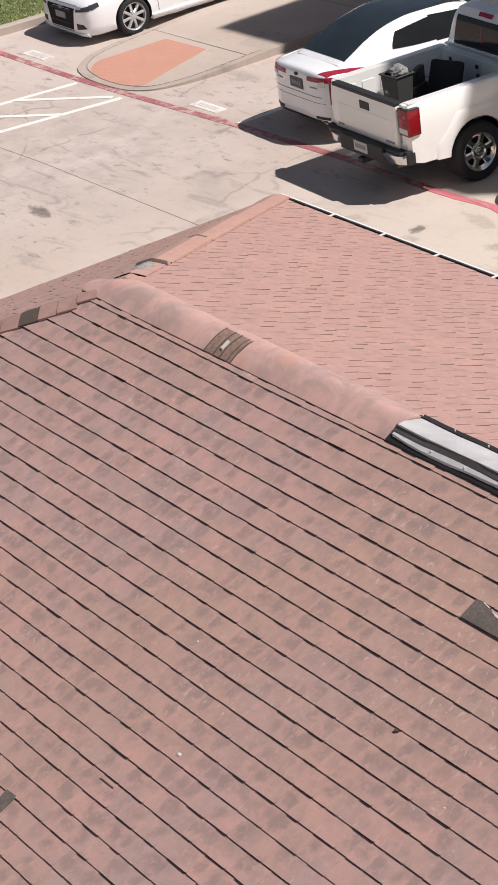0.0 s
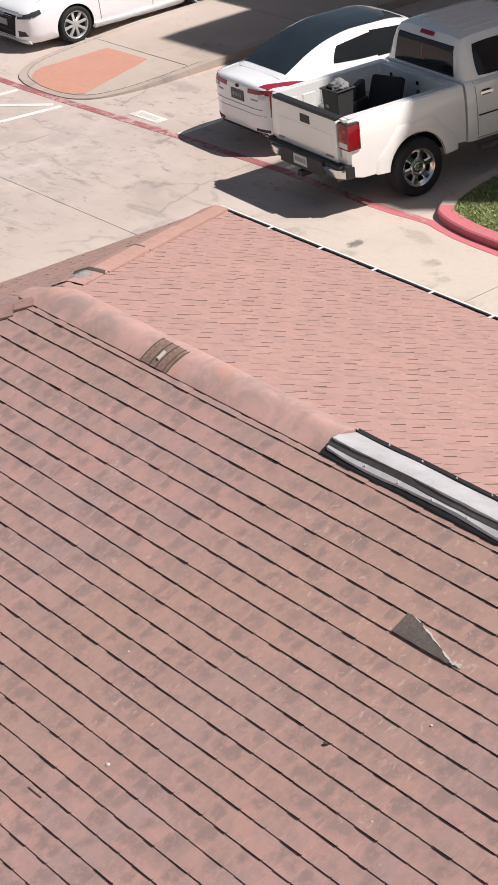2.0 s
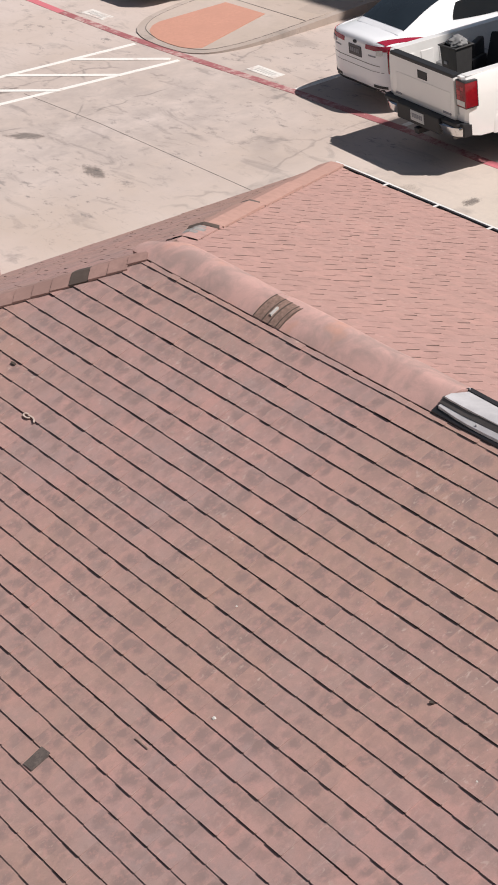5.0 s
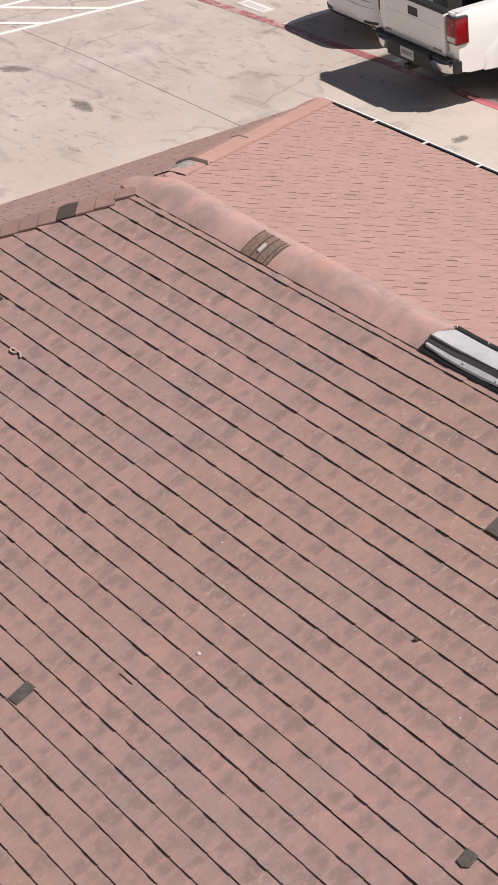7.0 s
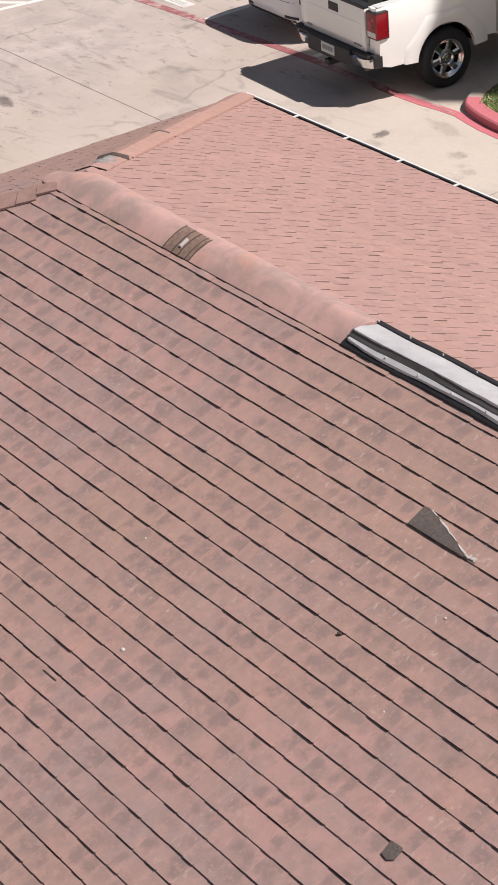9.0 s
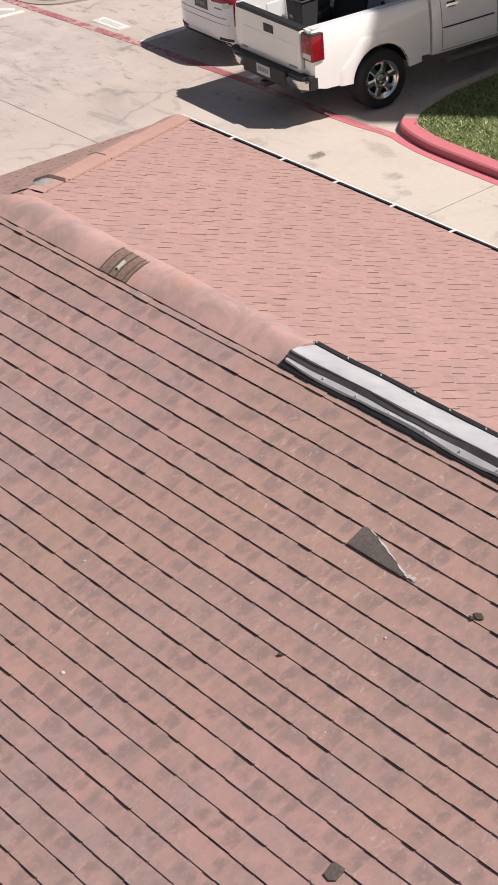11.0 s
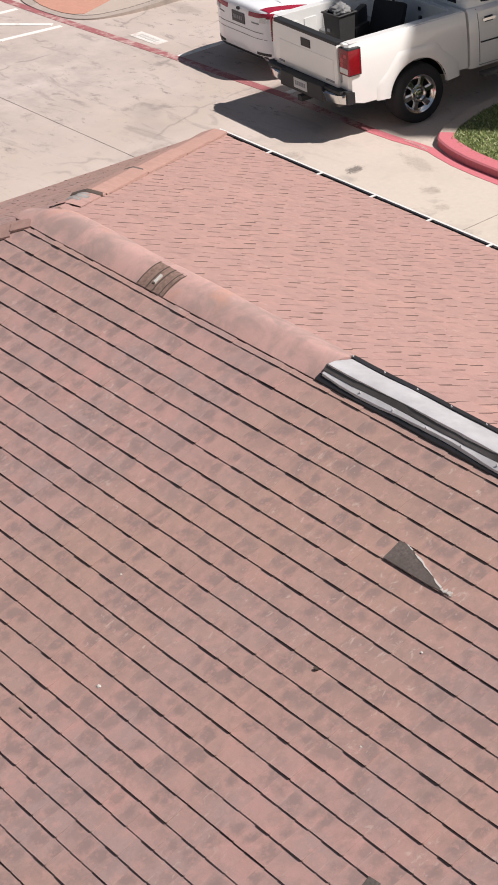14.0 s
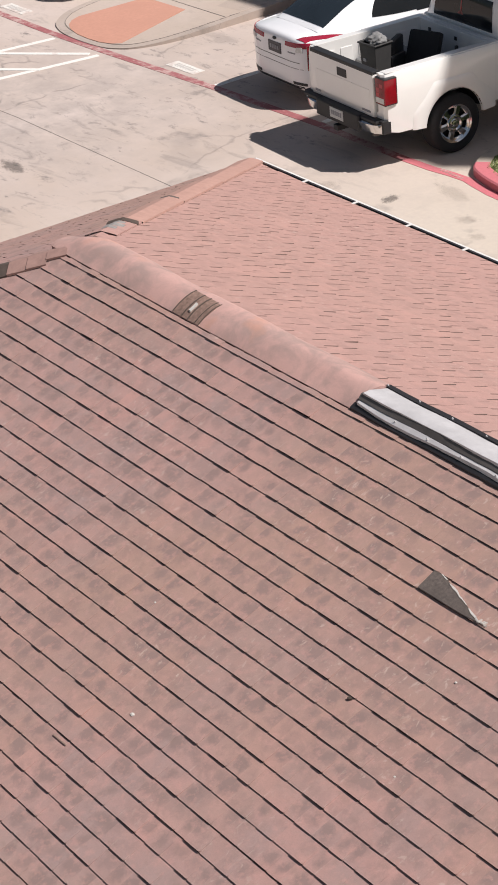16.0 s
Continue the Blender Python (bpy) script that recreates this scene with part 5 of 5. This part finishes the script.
# White crew-cab pickup; the origin lies under the rear axle.
def pickup():
    car = empty("pickup_truck", pose(-21.905, 18.62, 0, 0, 0, -5.4))
    tagged(car, "cream-white crew-cab pickup with a loaded open bed", "pickup truck")
    R_, AX = 0.41, 3.645
    # bed
    def bed_ring(y, w, z0, z1):
        half = [(w * 0.85, z0), (w - 0.012, z0 + 0.03), (w - 0.004, z0 + 0.22), (w, z0 + 0.40), (w - 0.012, z0 + 0.60), (w - 0.03, z1 - 0.06), (w - 0.05, z1 - 0.01), (w - 0.08, z1)]
        return [(x, y, z) for x, z in half] + [(-x, y, z) for x, z in reversed(half)]
    bed = part("bed", loft([bed_ring(y, w, z0, 1.345) for y, w, z0 in ((-1.10, 0.88, 0.56), (-1.06, 0.925, 0.52), (-0.9, 0.945, 0.48), (-0.5, 0.955, 0.47), (0.0, 0.96, 0.50), (0.5, 0.96, 0.54), (0.83, 0.955, 0.53))]), M_TRUCKWHITE, car)
    bed.parent = None
    inner = boxes(((-0.76, -1.2, 0.80), (0.76, 0.76, 2.0)))
    carve(bed, [tub(0.475, 0.62, 1.3, 0.0, 0.43), tub(0.475, -1.3, -0.62, 0.0, 0.43)], M_LINER)
    carve(bed, [inner], M_TRUCKWHITE)
    bed.parent = car
    part("bed_mat", boxes(((-0.75, -1.04, 0.80), (0.75, 0.75, 0.812))), M_BEDDARK, car)
    for s in (1, -1):
        part("wheel_box", boxes(((min(s * 0.52, s * 0.80), -0.42, 0.80), (max(s * 0.52, s * 0.80), 0.42, 1.02), 0.05)), M_BEDLINER, car)
        for k in range(6):
            a = -0.95 + 0.30 * k
            part("bed_rib", boxes(((min(s * 0.752, s * 0.77), a, 0.84), (max(s * 0.752, s * 0.77), a + 0.2, 1.22), 0.004)), M_TRUCKWHITE, car)
        part("bed_rail_cap", boxes(((min(s * 0.76, s * 0.89), -1.05, 1.340), (max(s * 0.76, s * 0.89), 0.80, 1.352), 0.004)), M_TRUCKWHITE, car)
        # flare round the rear wheel
        bm = bmesh.new()
        rows = []
        for i in range(33):
            a = radians(5 + 170 * i / 32)
            cy, cz = math.cos(a), math.sin(a)
            out = min(0.66 / max(abs(cy), 1e-6), 0.625 / max(cz, 1e-6), 0.93 / (abs(cy) + cz))      # flat-topped, with cut corners
            shape = ((0.905, 0.472), (0.960, 0.476), (0.966, 0.49), (0.9675, 0.49 + (out - 0.49) * 0.40), (0.965, 0.49 + (out - 0.49) * 0.70), (0.957, out), (0.940, out + 0.03))
            rows.append([bm.verts.new((s * (x if x < 0.957 else 0.953 + (x - 0.953) * min(1.0, 1.6 * cz)), r * cy, 0.43 + r * cz)) for x, r in shape])
        for p, q in zip(rows, rows[1:]):
            for j in range(6):
                bm.faces.new((p[j], p[j + 1], q[j + 1], q[j]))
        part("wheel_flare", bm, M_TRUCKWHITE, car, "square-shouldered wheel arch flare", 80)
    front_wall = part("bed_front_panel", boxes(((-0.80, 0.70, 0.81), (0.80, 0.76, 1.34), 0.008)), M_TRUCKWHITE, car)
    for x in (-0.55, 0.05, 0.55):
        part("tie_down", boxes(((x, 0.690, 1.20), (x + 0.05, 0.702, 1.25))), M_TRIM, car)
    # tailgate
    gate = part("tailgate", boxes(((-0.76, -1.145, 0.72), (0.72, -1.06, 1.325), 0.02)), M_TRUCKWHITE, car, smooth=40)
    part("gate_cap", boxes(((-0.76, -1.150, 1.300), (0.72, -1.03, 1.352), 0.012)), M_TRIM, gate, "black plastic top cap")
    part("gate_handle", boxes(((-0.11, -1.153, 1.12), (0.11, -1.140, 1.235), 0.005)), M_TRIM, gate, "black handle plate")
    part("gate_panel", boxes(((-0.64, -1.149, 0.80), (0.64, -1.142, 1.09), 0.002)), M_TRUCKWHITE, gate)
    for a, b in ((0.46, 0.64), (-0.66, -0.54)):
        part("badge_bar", boxes(((a, -1.157, 0.775), (b, -1.145, 0.80))), M_BARGREY, gate)
    for s in (1, -1):
        part("tail_lamp", boxes(((min(s * (0.752 if s > 0 else 0.958), s * 0.969), -1.132 if s > 0 else -1.06, 0.937), (max(s * (0.752 if s > 0 else 0.958), s * 0.969), -0.932, 1.288), 0.018)), M_LAMPRED, car, "tall red tail lamp", 40)
        lamp = [o_ for o_ in car.children if o_.name.startswith("tail_lamp")][-1]
        if s > 0:
            part("lamp_rim", boxes(((0.742, -1.128, 0.928), (0.966, -0.924, 1.297), 0.012)), M_TRIM, lamp, "dark rim round the lens")
        for z, dz in ((1.035, 0.055), (1.10, 0.06), (1.17, 0.05)):
            for xa, xb in ((0.775, 0.845), (0.855, 0.92)) if s > 0 else ():
                part("lamp_cell", boxes(((min(s * xa, s * xb), -1.1345, z), (max(s * xa, s * xb), -1.12, z + dz), 0.003)), M_LAMPCELL if (xa < 0.8) == (z < 1.15) else M_LAMPRED, lamp)
        if s > 0: part("reverse_lens", boxes(((min(s * (0.76 if s > 0 else 0.93), s * 0.91), -1.1345, 0.955), (max(s * (0.77 if s > 0 else 0.93), s * 0.945), -1.12, 1.030), 0.004)), M_LAMPCLEAR, lamp, "clear reversing lens")
        # chrome bumper corner
        bm = bmesh.new()
        secs = []
        for x, y0 in ((0.50, -1.262), (0.62, -1.258), (0.78, -1.228), (0.87, -1.17), (0.89, -1.12)):
            secs.append([bm.verts.new((s * x, y0 + dy, z)) for dy, z in ((0.08, 0.515), (0.035, 0.53), (0.0, 0.655), (0.03, 0.675), (0.10, 0.675))])
        for p, q in zip(secs, secs[1:]):
            for j in range(4):
                bm.faces.new((p[j], p[j + 1], q[j + 1], q[j]))
        part("bumper_corner", bm, M_CHROME, car, "chrome bumper corner", 50)
        part("bumper_pad", boxes(((min(s * 0.50, s * 0.86), -1.225, 0.676), (max(s * 0.50, s * 0.86), -1.06, 0.720), 0.012), ((min(s * 0.80, s * 0.93), -1.165, 0.676), (max(s * 0.80, s * 0.93), -1.06, 0.720), 0.012)), M_TRIM, car)
        part("bumper_end", boxes(((min(s * 0.875, s * 0.930), -1.150, 0.53), (max(s * 0.875, s * 0.930), -1.02, 0.70), 0.022)), M_TRIM, car)
    part("bumper_centre", boxes(((-0.50, -1.268, 0.50), (0.50, -1.06, 0.722), 0.02)), M_TRIM, car, "black bumper step")
    plate = part("number_plate", boxes(((-0.155, -1.275, 0.555), (0.155, -1.264, 0.695))), M_PLATE, car, "white number plate with grey bars")
    for k in range(6):
        part("plate_bar", boxes(((-0.12 + 0.042 * k, -1.279, 0.60), (-0.09 + 0.042 * k, -1.274, 0.66))), M_BARGREY, plate)
    part("tow_hitch", boxes(((-0.05, -1.30, 0.40), (0.05, -0.9, 0.48), 0.01)), M_TRIM, car)
    part("exhaust_tip", boxes(((0.60, -1.12, 0.43), (0.66, -0.9, 0.49), 0.02)), M_ALUDARK, car)
    part("chassis", boxes(((-0.45, -1.0, 0.42), (0.45, 4.3, 0.60))), M_LINER, car)
    # cab
    keys = [(0.87, 0.955, 0.50, 1.335, 1.36), (0.95, 0.985, 0.50, 1.335, 1.37), (1.5, 0.99, 0.50, 1.33, 1.37), (2.6, 0.99, 0.50, 1.31, 1.36), (3.2, 0.985, 0.50, 1.28, 1.34), (3.9, 0.97, 0.50, 1.22, 1.29), (4.35, 0.94, 0.52, 1.15, 1.22), (4.55, 0.86, 0.55, 0.95, 1.02), (4.6, 0.75, 0.6, 0.85, 0.88)]
    rk = [(0.885, 1.44, 0.86, 0.74, 1.33), (0.93, 1.74, 0.87, 0.72, 1.33), (1.02, 1.905, 0.875, 0.705, 1.33), (1.3, 1.935, 0.88, 0.70, 1.33), (2.0, 1.94, 0.88, 0.695, 1.32), (2.4, 1.92, 0.88, 0.695, 1.31), (2.75, 1.77, 0.87, 0.70, 1.31), (3.15, 1.36, 0.84, 0.70, 1.30)]
    body = part("cab_body", lower_body(keys), M_TRUCKWHITE, car)
    body.parent = None
    carve(body, [tub(0.475, 0.62, 1.3, AX, 0.43), tub(0.475, -1.3, -0.62, AX, 0.43)], M_LINER)
    body.parent = car
    cabin = part("cab_roof", green_house(rk, 0.08), M_TRUCKWHITE, car, smooth=38)
    for y in (0.0, AX):
        for s in (1, -1):
            wheel(car, s * 0.835, y, R_, 0.262, 0.27, 6, M_CHROME, s, slim=1.0, deep=True)
    sk = Skin(car, body, cabin)
    sk.panel("rear_window", "y-", ((-0.66, 1.385), (0.66, 1.385), (0.61, 1.79), (-0.61, 1.79)), M_CARGLASS, 0.008, 12, 8, "dark tinted rear window")
    # two small red panels laid on the rear window
    for q in (((-0.07, 1.50), (-0.03, 1.50), (-0.035, 1.70), (-0.055, 1.70)), ((-0.11, 1.50), (0.02, 1.50), (-0.02, 1.545), (-0.08, 1.545))):
        sk.panel("red_ornament", "y-", q, M_LAMPRED, 0.012, 3, 3)
    sk.panel("high_brake_lamp", "y-", ((-0.14, 1.835), (0.14, 1.835), (0.14, 1.880), (-0.14, 1.880)), M_LAMPPINK, 0.022, 6, 2, "pink-red high brake lamp")
    sk.panel("windscreen", "z+", ((-0.58, 2.50), (0.58, 2.50), (0.68, 3.08), (-0.68, 3.08)), M_CARGLASS, 0.006, 10, 8)
    for k in range(5):
        x = -0.44 + 0.22 * k
        sk.panel("roof_rib", "z+", ((x - 0.045, 1.22), (x + 0.045, 1.22), (x + 0.045, 2.3), (x - 0.045, 2.3)), M_TRUCKWHITE, 0.012, 4, 8)
    for s in ("x+", "x-"):
        sk.panel("side_window", s, ((1.12, 1.375), (1.88, 1.37), (1.86, 1.81), (1.14, 1.81)), M_CARGLASS, 0.006, 10, 8, "black tinted side window", round_=0.07)
        sk.panel("side_window", s, ((2.06, 1.37), (2.95, 1.35), (2.56, 1.80), (2.07, 1.81)), M_CARGLASS, 0.006, 10, 8, "black tinted side window", round_=0.07)
        door_seams(sk, s, [((1.02, 0.56), (1.00, 1.34)), ((1.97, 0.55), (1.97, 1.33)), ((3.05, 0.55), (3.03, 1.29)), ((1.02, 0.56), (3.05, 0.55))], M_SEAM)
        for y in (1.05, 2.01):
            sk.panel("door_handle", s, ((y + 0.02, 1.165), (y + 0.23, 1.165), (y + 0.23, 1.20), (y + 0.02, 1.20)), M_CHROME, 0.030, 6, 2, "chrome door handle")
            sk.panel("handle_recess", s, ((y + 0.06, 1.145), (y + 0.20, 1.145), (y + 0.20, 1.22), (y + 0.06, 1.22)), M_TRIM, 0.004, 4, 2)
            sk.panel("door_moulding", s, ((y - 0.02, 0.81), (y + 0.86 + (0.12 if y > 1.5 else 0), 0.81), (y + 0.86 + (0.12 if y > 1.5 else 0), 0.875), (y - 0.02, 0.875)), M_TRUCKWHITE, 0.016, 8, 3)
            sk.panel("moulding_strip", s, ((y - 0.02, 0.878), (y + 0.86 + (0.12 if y > 1.5 else 0), 0.878), (y + 0.86 + (0.12 if y > 1.5 else 0), 0.892), (y - 0.02, 0.892)), M_TRIM, 0.018, 8, 1)
        sg = 1 if s == "x+" else -1
        part("side_step", boxes(((min(sg * 0.92, sg * 1.06), 1.02, 0.405), (max(sg * 0.92, sg * 1.06), 2.95, 0.46), 0.02)), M_ALUDARK, car, "dull grey side step", 40)
    return car


pickup()
Rt = pose(-21.905, 18.62, 0, 0, 0, -5.4)


def loose(name, bm, mat, at, label, cat, turn=0.0, smooth=None):
    ob = part(name, bm, mat, None, "", smooth)
    ob.matrix_basis = Rt @ Matrix.Translation(at) @ Matrix.Rotation(radians(turn), 4, "Z")
    return tagged(ob, label, cat)


def tapered(x0, y0, x1, y1, h, wall=0.012, rimw=0.02):
    """An open tub, wider at the top, with a rim."""
    bm = bmesh.new()
    rings = []
    for sx, sy, z in ((x0, y0, 0), (x1, y1, h), (x1 + rimw, y1 + rimw, h), (x1 + rimw, y1 + rimw, h + 0.02), (x1 - wall, y1 - wall, h + 0.02), (x0 - wall, y0 - wall, 0.02)):
        rings.append([bm.verts.new((a * sx, b * sy, z)) for a, b in ((-1, -1), (1, -1), (1, 1), (-1, 1))])
    for p, q in zip(rings, rings[1:]):
        for j in range(4):
            bm.faces.new((p[j], p[(j + 1) % 4], q[(j + 1) % 4], q[j]))
    bm.faces.new(rings[0][::-1])
    bm.faces.new(rings[-1])
    bmesh.ops.bevel(bm, geom=[e for e in bm.edges], offset=0.006, segments=1, affect="EDGES")
    return bm


def crumple(sx, sy, sz, seed, amp=0.25, sub=3):
    bm = bmesh.new()
    bmesh.ops.create_icosphere(bm, subdivisions=sub, radius=1.0)
    for v in bm.verts:
        k = 1 + amp * noise.noise(v.co * 1.7 + Vector((seed, 0, 0))) + amp * 0.5 * noise.noise(v.co * 4.1 + Vector((0, seed, 0)))
        v.co = Vector((v.co.x * sx * k, v.co.y * sy * k, max(-0.98, v.co.z) * sz * k))
    lo = min(v.co.z for v in bm.verts)
    for v in bm.verts:
        v.co.z = max(v.co.z - lo - 0.15 * sz, 0.0)
    return bm


tote = loose("storage_tote", tapered(0.135, 0.12, 0.165, 0.15, 0.60), M_TOTE, (-0.12, -0.50, 0.812), "dark grey plastic tote standing in the truck bed", "tote", 6)
part("tote_mark", boxes(((-0.09, -0.152, 0.36), (-0.03, -0.125, 0.40))), M_BARGREY, tote)
loose("crumpled_bag", crumple(0.13, 0.12, 0.075, 5.0, 0.40, 4), M_BAGGREY, (-0.11, -0.48, 1.375), "crumpled grey plastic sheet on the tote", "bag", 10, 60)
seat = loose("car_seat", boxes(((-0.24, -0.22, 0.0), (0.24, 0.26, 0.17), 0.06)), M_BEDDARK, (0.06, 0.0, 0.812), "black upholstered seat lying in the truck bed", "car seat", 22, 50)
bm = boxes(((-0.25, -0.06, 0.0), (0.25, 0.06, 0.50), 0.05))
bmesh.ops.rotate(bm, cent=(0, 0, 0), matrix=Matrix.Rotation(radians(-24), 3, "X"), verts=bm.verts[:])
bmesh.ops.translate(bm, vec=(0, 0.16, 0.12), verts=bm.verts[:])
part("backrest", bm, M_BEDDARK, seat, "black padded backrest", 50)
part("armrest", boxes(((-0.32, -0.16, 0.10), (-0.25, 0.20, 0.32), 0.03)), M_TRIM, seat, "", 50)
loose("black_chair_part", boxes(((-0.05, -0.2, 0.0), (0.05, 0.2, 0.5), 0.04)), M_TRIM, (-0.36, 0.0, 0.812), "black plastic chair part in the truck bed", "chair part", 35, 40)
jack = loose("folded_hand_truck", boxes(((-0.20, -0.05, 0.0), (0.20, 0.05, 0.06), 0.01), ((-0.18, -0.02, 0.06), (-0.14, 0.02, 0.44), 0.01), ((0.14, -0.02, 0.06), (0.18, 0.02, 0.44), 0.01)), M_DARKALLOY, (0.55, 0.50, 0.812), "dark metal folded hand truck in the truck bed", "hand truck", 10)
loose("steel_bar", tub(0.018, -0.3, 0.3, 0, 0.018, 10), M_CHROME, (0.50, 0.30, 0.93 + 0.12), "bright steel bar lying on the seat", "bar", -60)

# ---- far lawn bed: rubbish bag, driftwood, green cabinet on a slab ----
bag = tagged(part("rubbish_bag", crumple(0.46, 0.30, 0.27, 8.0, 0.24, 4), plain("black_bag_plastic", (0.012, 0.012, 0.013), 0.22, 0, 0.4, 12, 0.8), None, "", 50), "full black plastic rubbish bag lying on the grass", "rubbish bag")
bag.matrix_basis = pose(-34.08, 18.40, 0.13, 0, 0, 62)
M_DRIFT = plain("bleached_wood", (0.62, 0.54, 0.42), 0.9, 0, 0.4, 9, 0.8)
log_bm = bmesh.new()
rings = []
for i in range(15):
    t = i / 14
    c = Vector((-0.75 + 1.5 * t, 0.12 * math.sin(t * 5), 0.16 + 0.10 * math.sin(t * 3.1)))
    r = 0.17 * (1 - 0.5 * abs(t - 0.4)) * (1 if 0 < i < 14 else 0.45)
    rings.append([log_bm.verts.new(c + Vector((0.05 * noise.noise((t * 6, j, 1)), math.cos(6.2832 * j / 12), math.sin(6.2832 * j / 12))) * r * (1 + 0.5 * noise.noise((t * 7, j * 0.9, 4)))) for j in range(12)])
for p, q in zip(rings, rings[1:]):
    for j in range(12):
        log_bm.faces.new((p[j], p[(j + 1) % 12], q[(j + 1) % 12], q[j]))
log_bm.faces.new(rings[0])
log_bm.faces.new(rings[-1][::-1])
part_log = part("driftwood_log", log_bm, M_DRIFT, None, "", 50)
drift = tagged(part_log, "bleached knotted driftwood log on bare soil", "log")
drift.matrix_basis = pose(-35.72, 18.90, 0.24, 0, -50, 62) @ Matrix.Diagonal((0.50, 0.85, 0.85, 1))
stump = tagged(part("driftwood_stump", crumple(0.20, 0.30, 0.22, 33.0, 0.42, 4), M_DRIFT, None, "", 40), "bleached hollow driftwood stump on bare soil", "stump")
stump.matrix_basis = pose(-35.55, 18.86, 0.13)
for k, (x, y, s) in enumerate(((-35.22, 18.66, 0.07), (-35.08, 18.72, 0.06), (-35.40, 18.56, 0.06))):
    rock = tagged(part("pale_stone", crumple(s * 1.4, s, s * 0.8, 20.0 + k, 0.3, 2), M_DRIFT, None, "", 60), "pale stone beside the driftwood", "stone", "stones by the log")
    rock.matrix_basis = pose(x, y, 0.14)
slab = tagged(part("equipment_slab", boxes(((-37.6, 20.52, 0.0), (-35.58, 22.9, 0.16), 0.02)), M_APRON), "pale concrete slab under the green cabinet", "slab", kind="structure")
cab = empty("utility_cabinet", pose(-36.55, 21.66, 0.16))
tagged(cab, "dark green metal utility cabinet on a concrete slab", "cabinet")
part("cabinet_body", boxes(((-0.72, -0.80, 0.0), (0.72, 0.80, 1.35), 0.03)), M_GREENBOX, cab)
part("cabinet_base", boxes(((-0.76, -0.84, 0.0), (0.76, 0.84, 0.07), 0.01)), M_TRIM, cab)
part("cabinet_door", boxes(((-0.66, -0.815, 0.12), (0.66, -0.79, 1.28), 0.008)), M_GREENBOX, cab)

# ---- unseen stepped block, added to shade the back of the stalls ----
block = empty("shade_block", pose(0, 0, 0))
tagged(block, "unseen tan stuccoed block added to shade the parking stalls", "apartment block")
BY = 26.8
TY = SUN.y / SUN.z
TX = SUN.x / SUN.z


def wing(x0, x1, edge_y, depth=8.0):
    """A wing whose roof edge throws its shade as far as edge_y on the paving."""
    h = (BY - edge_y) / TY
    part("wall", boxes(((x0 + TX * h, BY, 0), (x1 + TX * h, BY + depth, h - 0.15))), M_WALL, block)
    part("parapet", boxes(((x0 + TX * h - 0.02, BY - 0.03, h - 0.15), (x1 + TX * h + 0.02, BY + depth, h), 0.02)), M_KERB, block)
    return h


wing(-36.0, -29.80, 22.55)
wing(-29.80, -23.6, 20.60)
wing(-23.6, -21.3, 17.9)
wing(-21.3, -20.75, 18.0)

# ---- single shingles of the near slope, one object each ----
tab_mesh = {}
o, a, d, n = NEAR
base = Matrix((a, d, n)).transposed().to_4x4()
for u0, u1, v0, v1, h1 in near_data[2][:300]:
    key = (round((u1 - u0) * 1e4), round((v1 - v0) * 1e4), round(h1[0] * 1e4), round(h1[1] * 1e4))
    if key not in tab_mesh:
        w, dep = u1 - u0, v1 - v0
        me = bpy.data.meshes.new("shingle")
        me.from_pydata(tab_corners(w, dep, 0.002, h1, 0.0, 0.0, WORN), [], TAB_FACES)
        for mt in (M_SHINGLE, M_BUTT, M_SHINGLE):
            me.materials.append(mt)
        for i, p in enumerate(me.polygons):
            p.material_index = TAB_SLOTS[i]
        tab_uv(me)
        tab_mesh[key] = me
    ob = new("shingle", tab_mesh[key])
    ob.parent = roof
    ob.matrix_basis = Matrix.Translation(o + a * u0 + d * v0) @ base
rest = near_data[2][300:]
if rest:
    vs, fs = [], []
    for u0, u1, v0, v1, h1 in rest:
        i = len(vs)
        vs += [tuple(p) for p in tab_points(NEAR, u0, u1, v0, v1, 0.002, h1, 0.0, 0.0, WORN)]
        fs += [tuple(i + j for j in f) for f in TAB_FACES]
    joined("shingle_field", (vs, fs), M_SHINGLE, roof, "", M_SHINGLE)
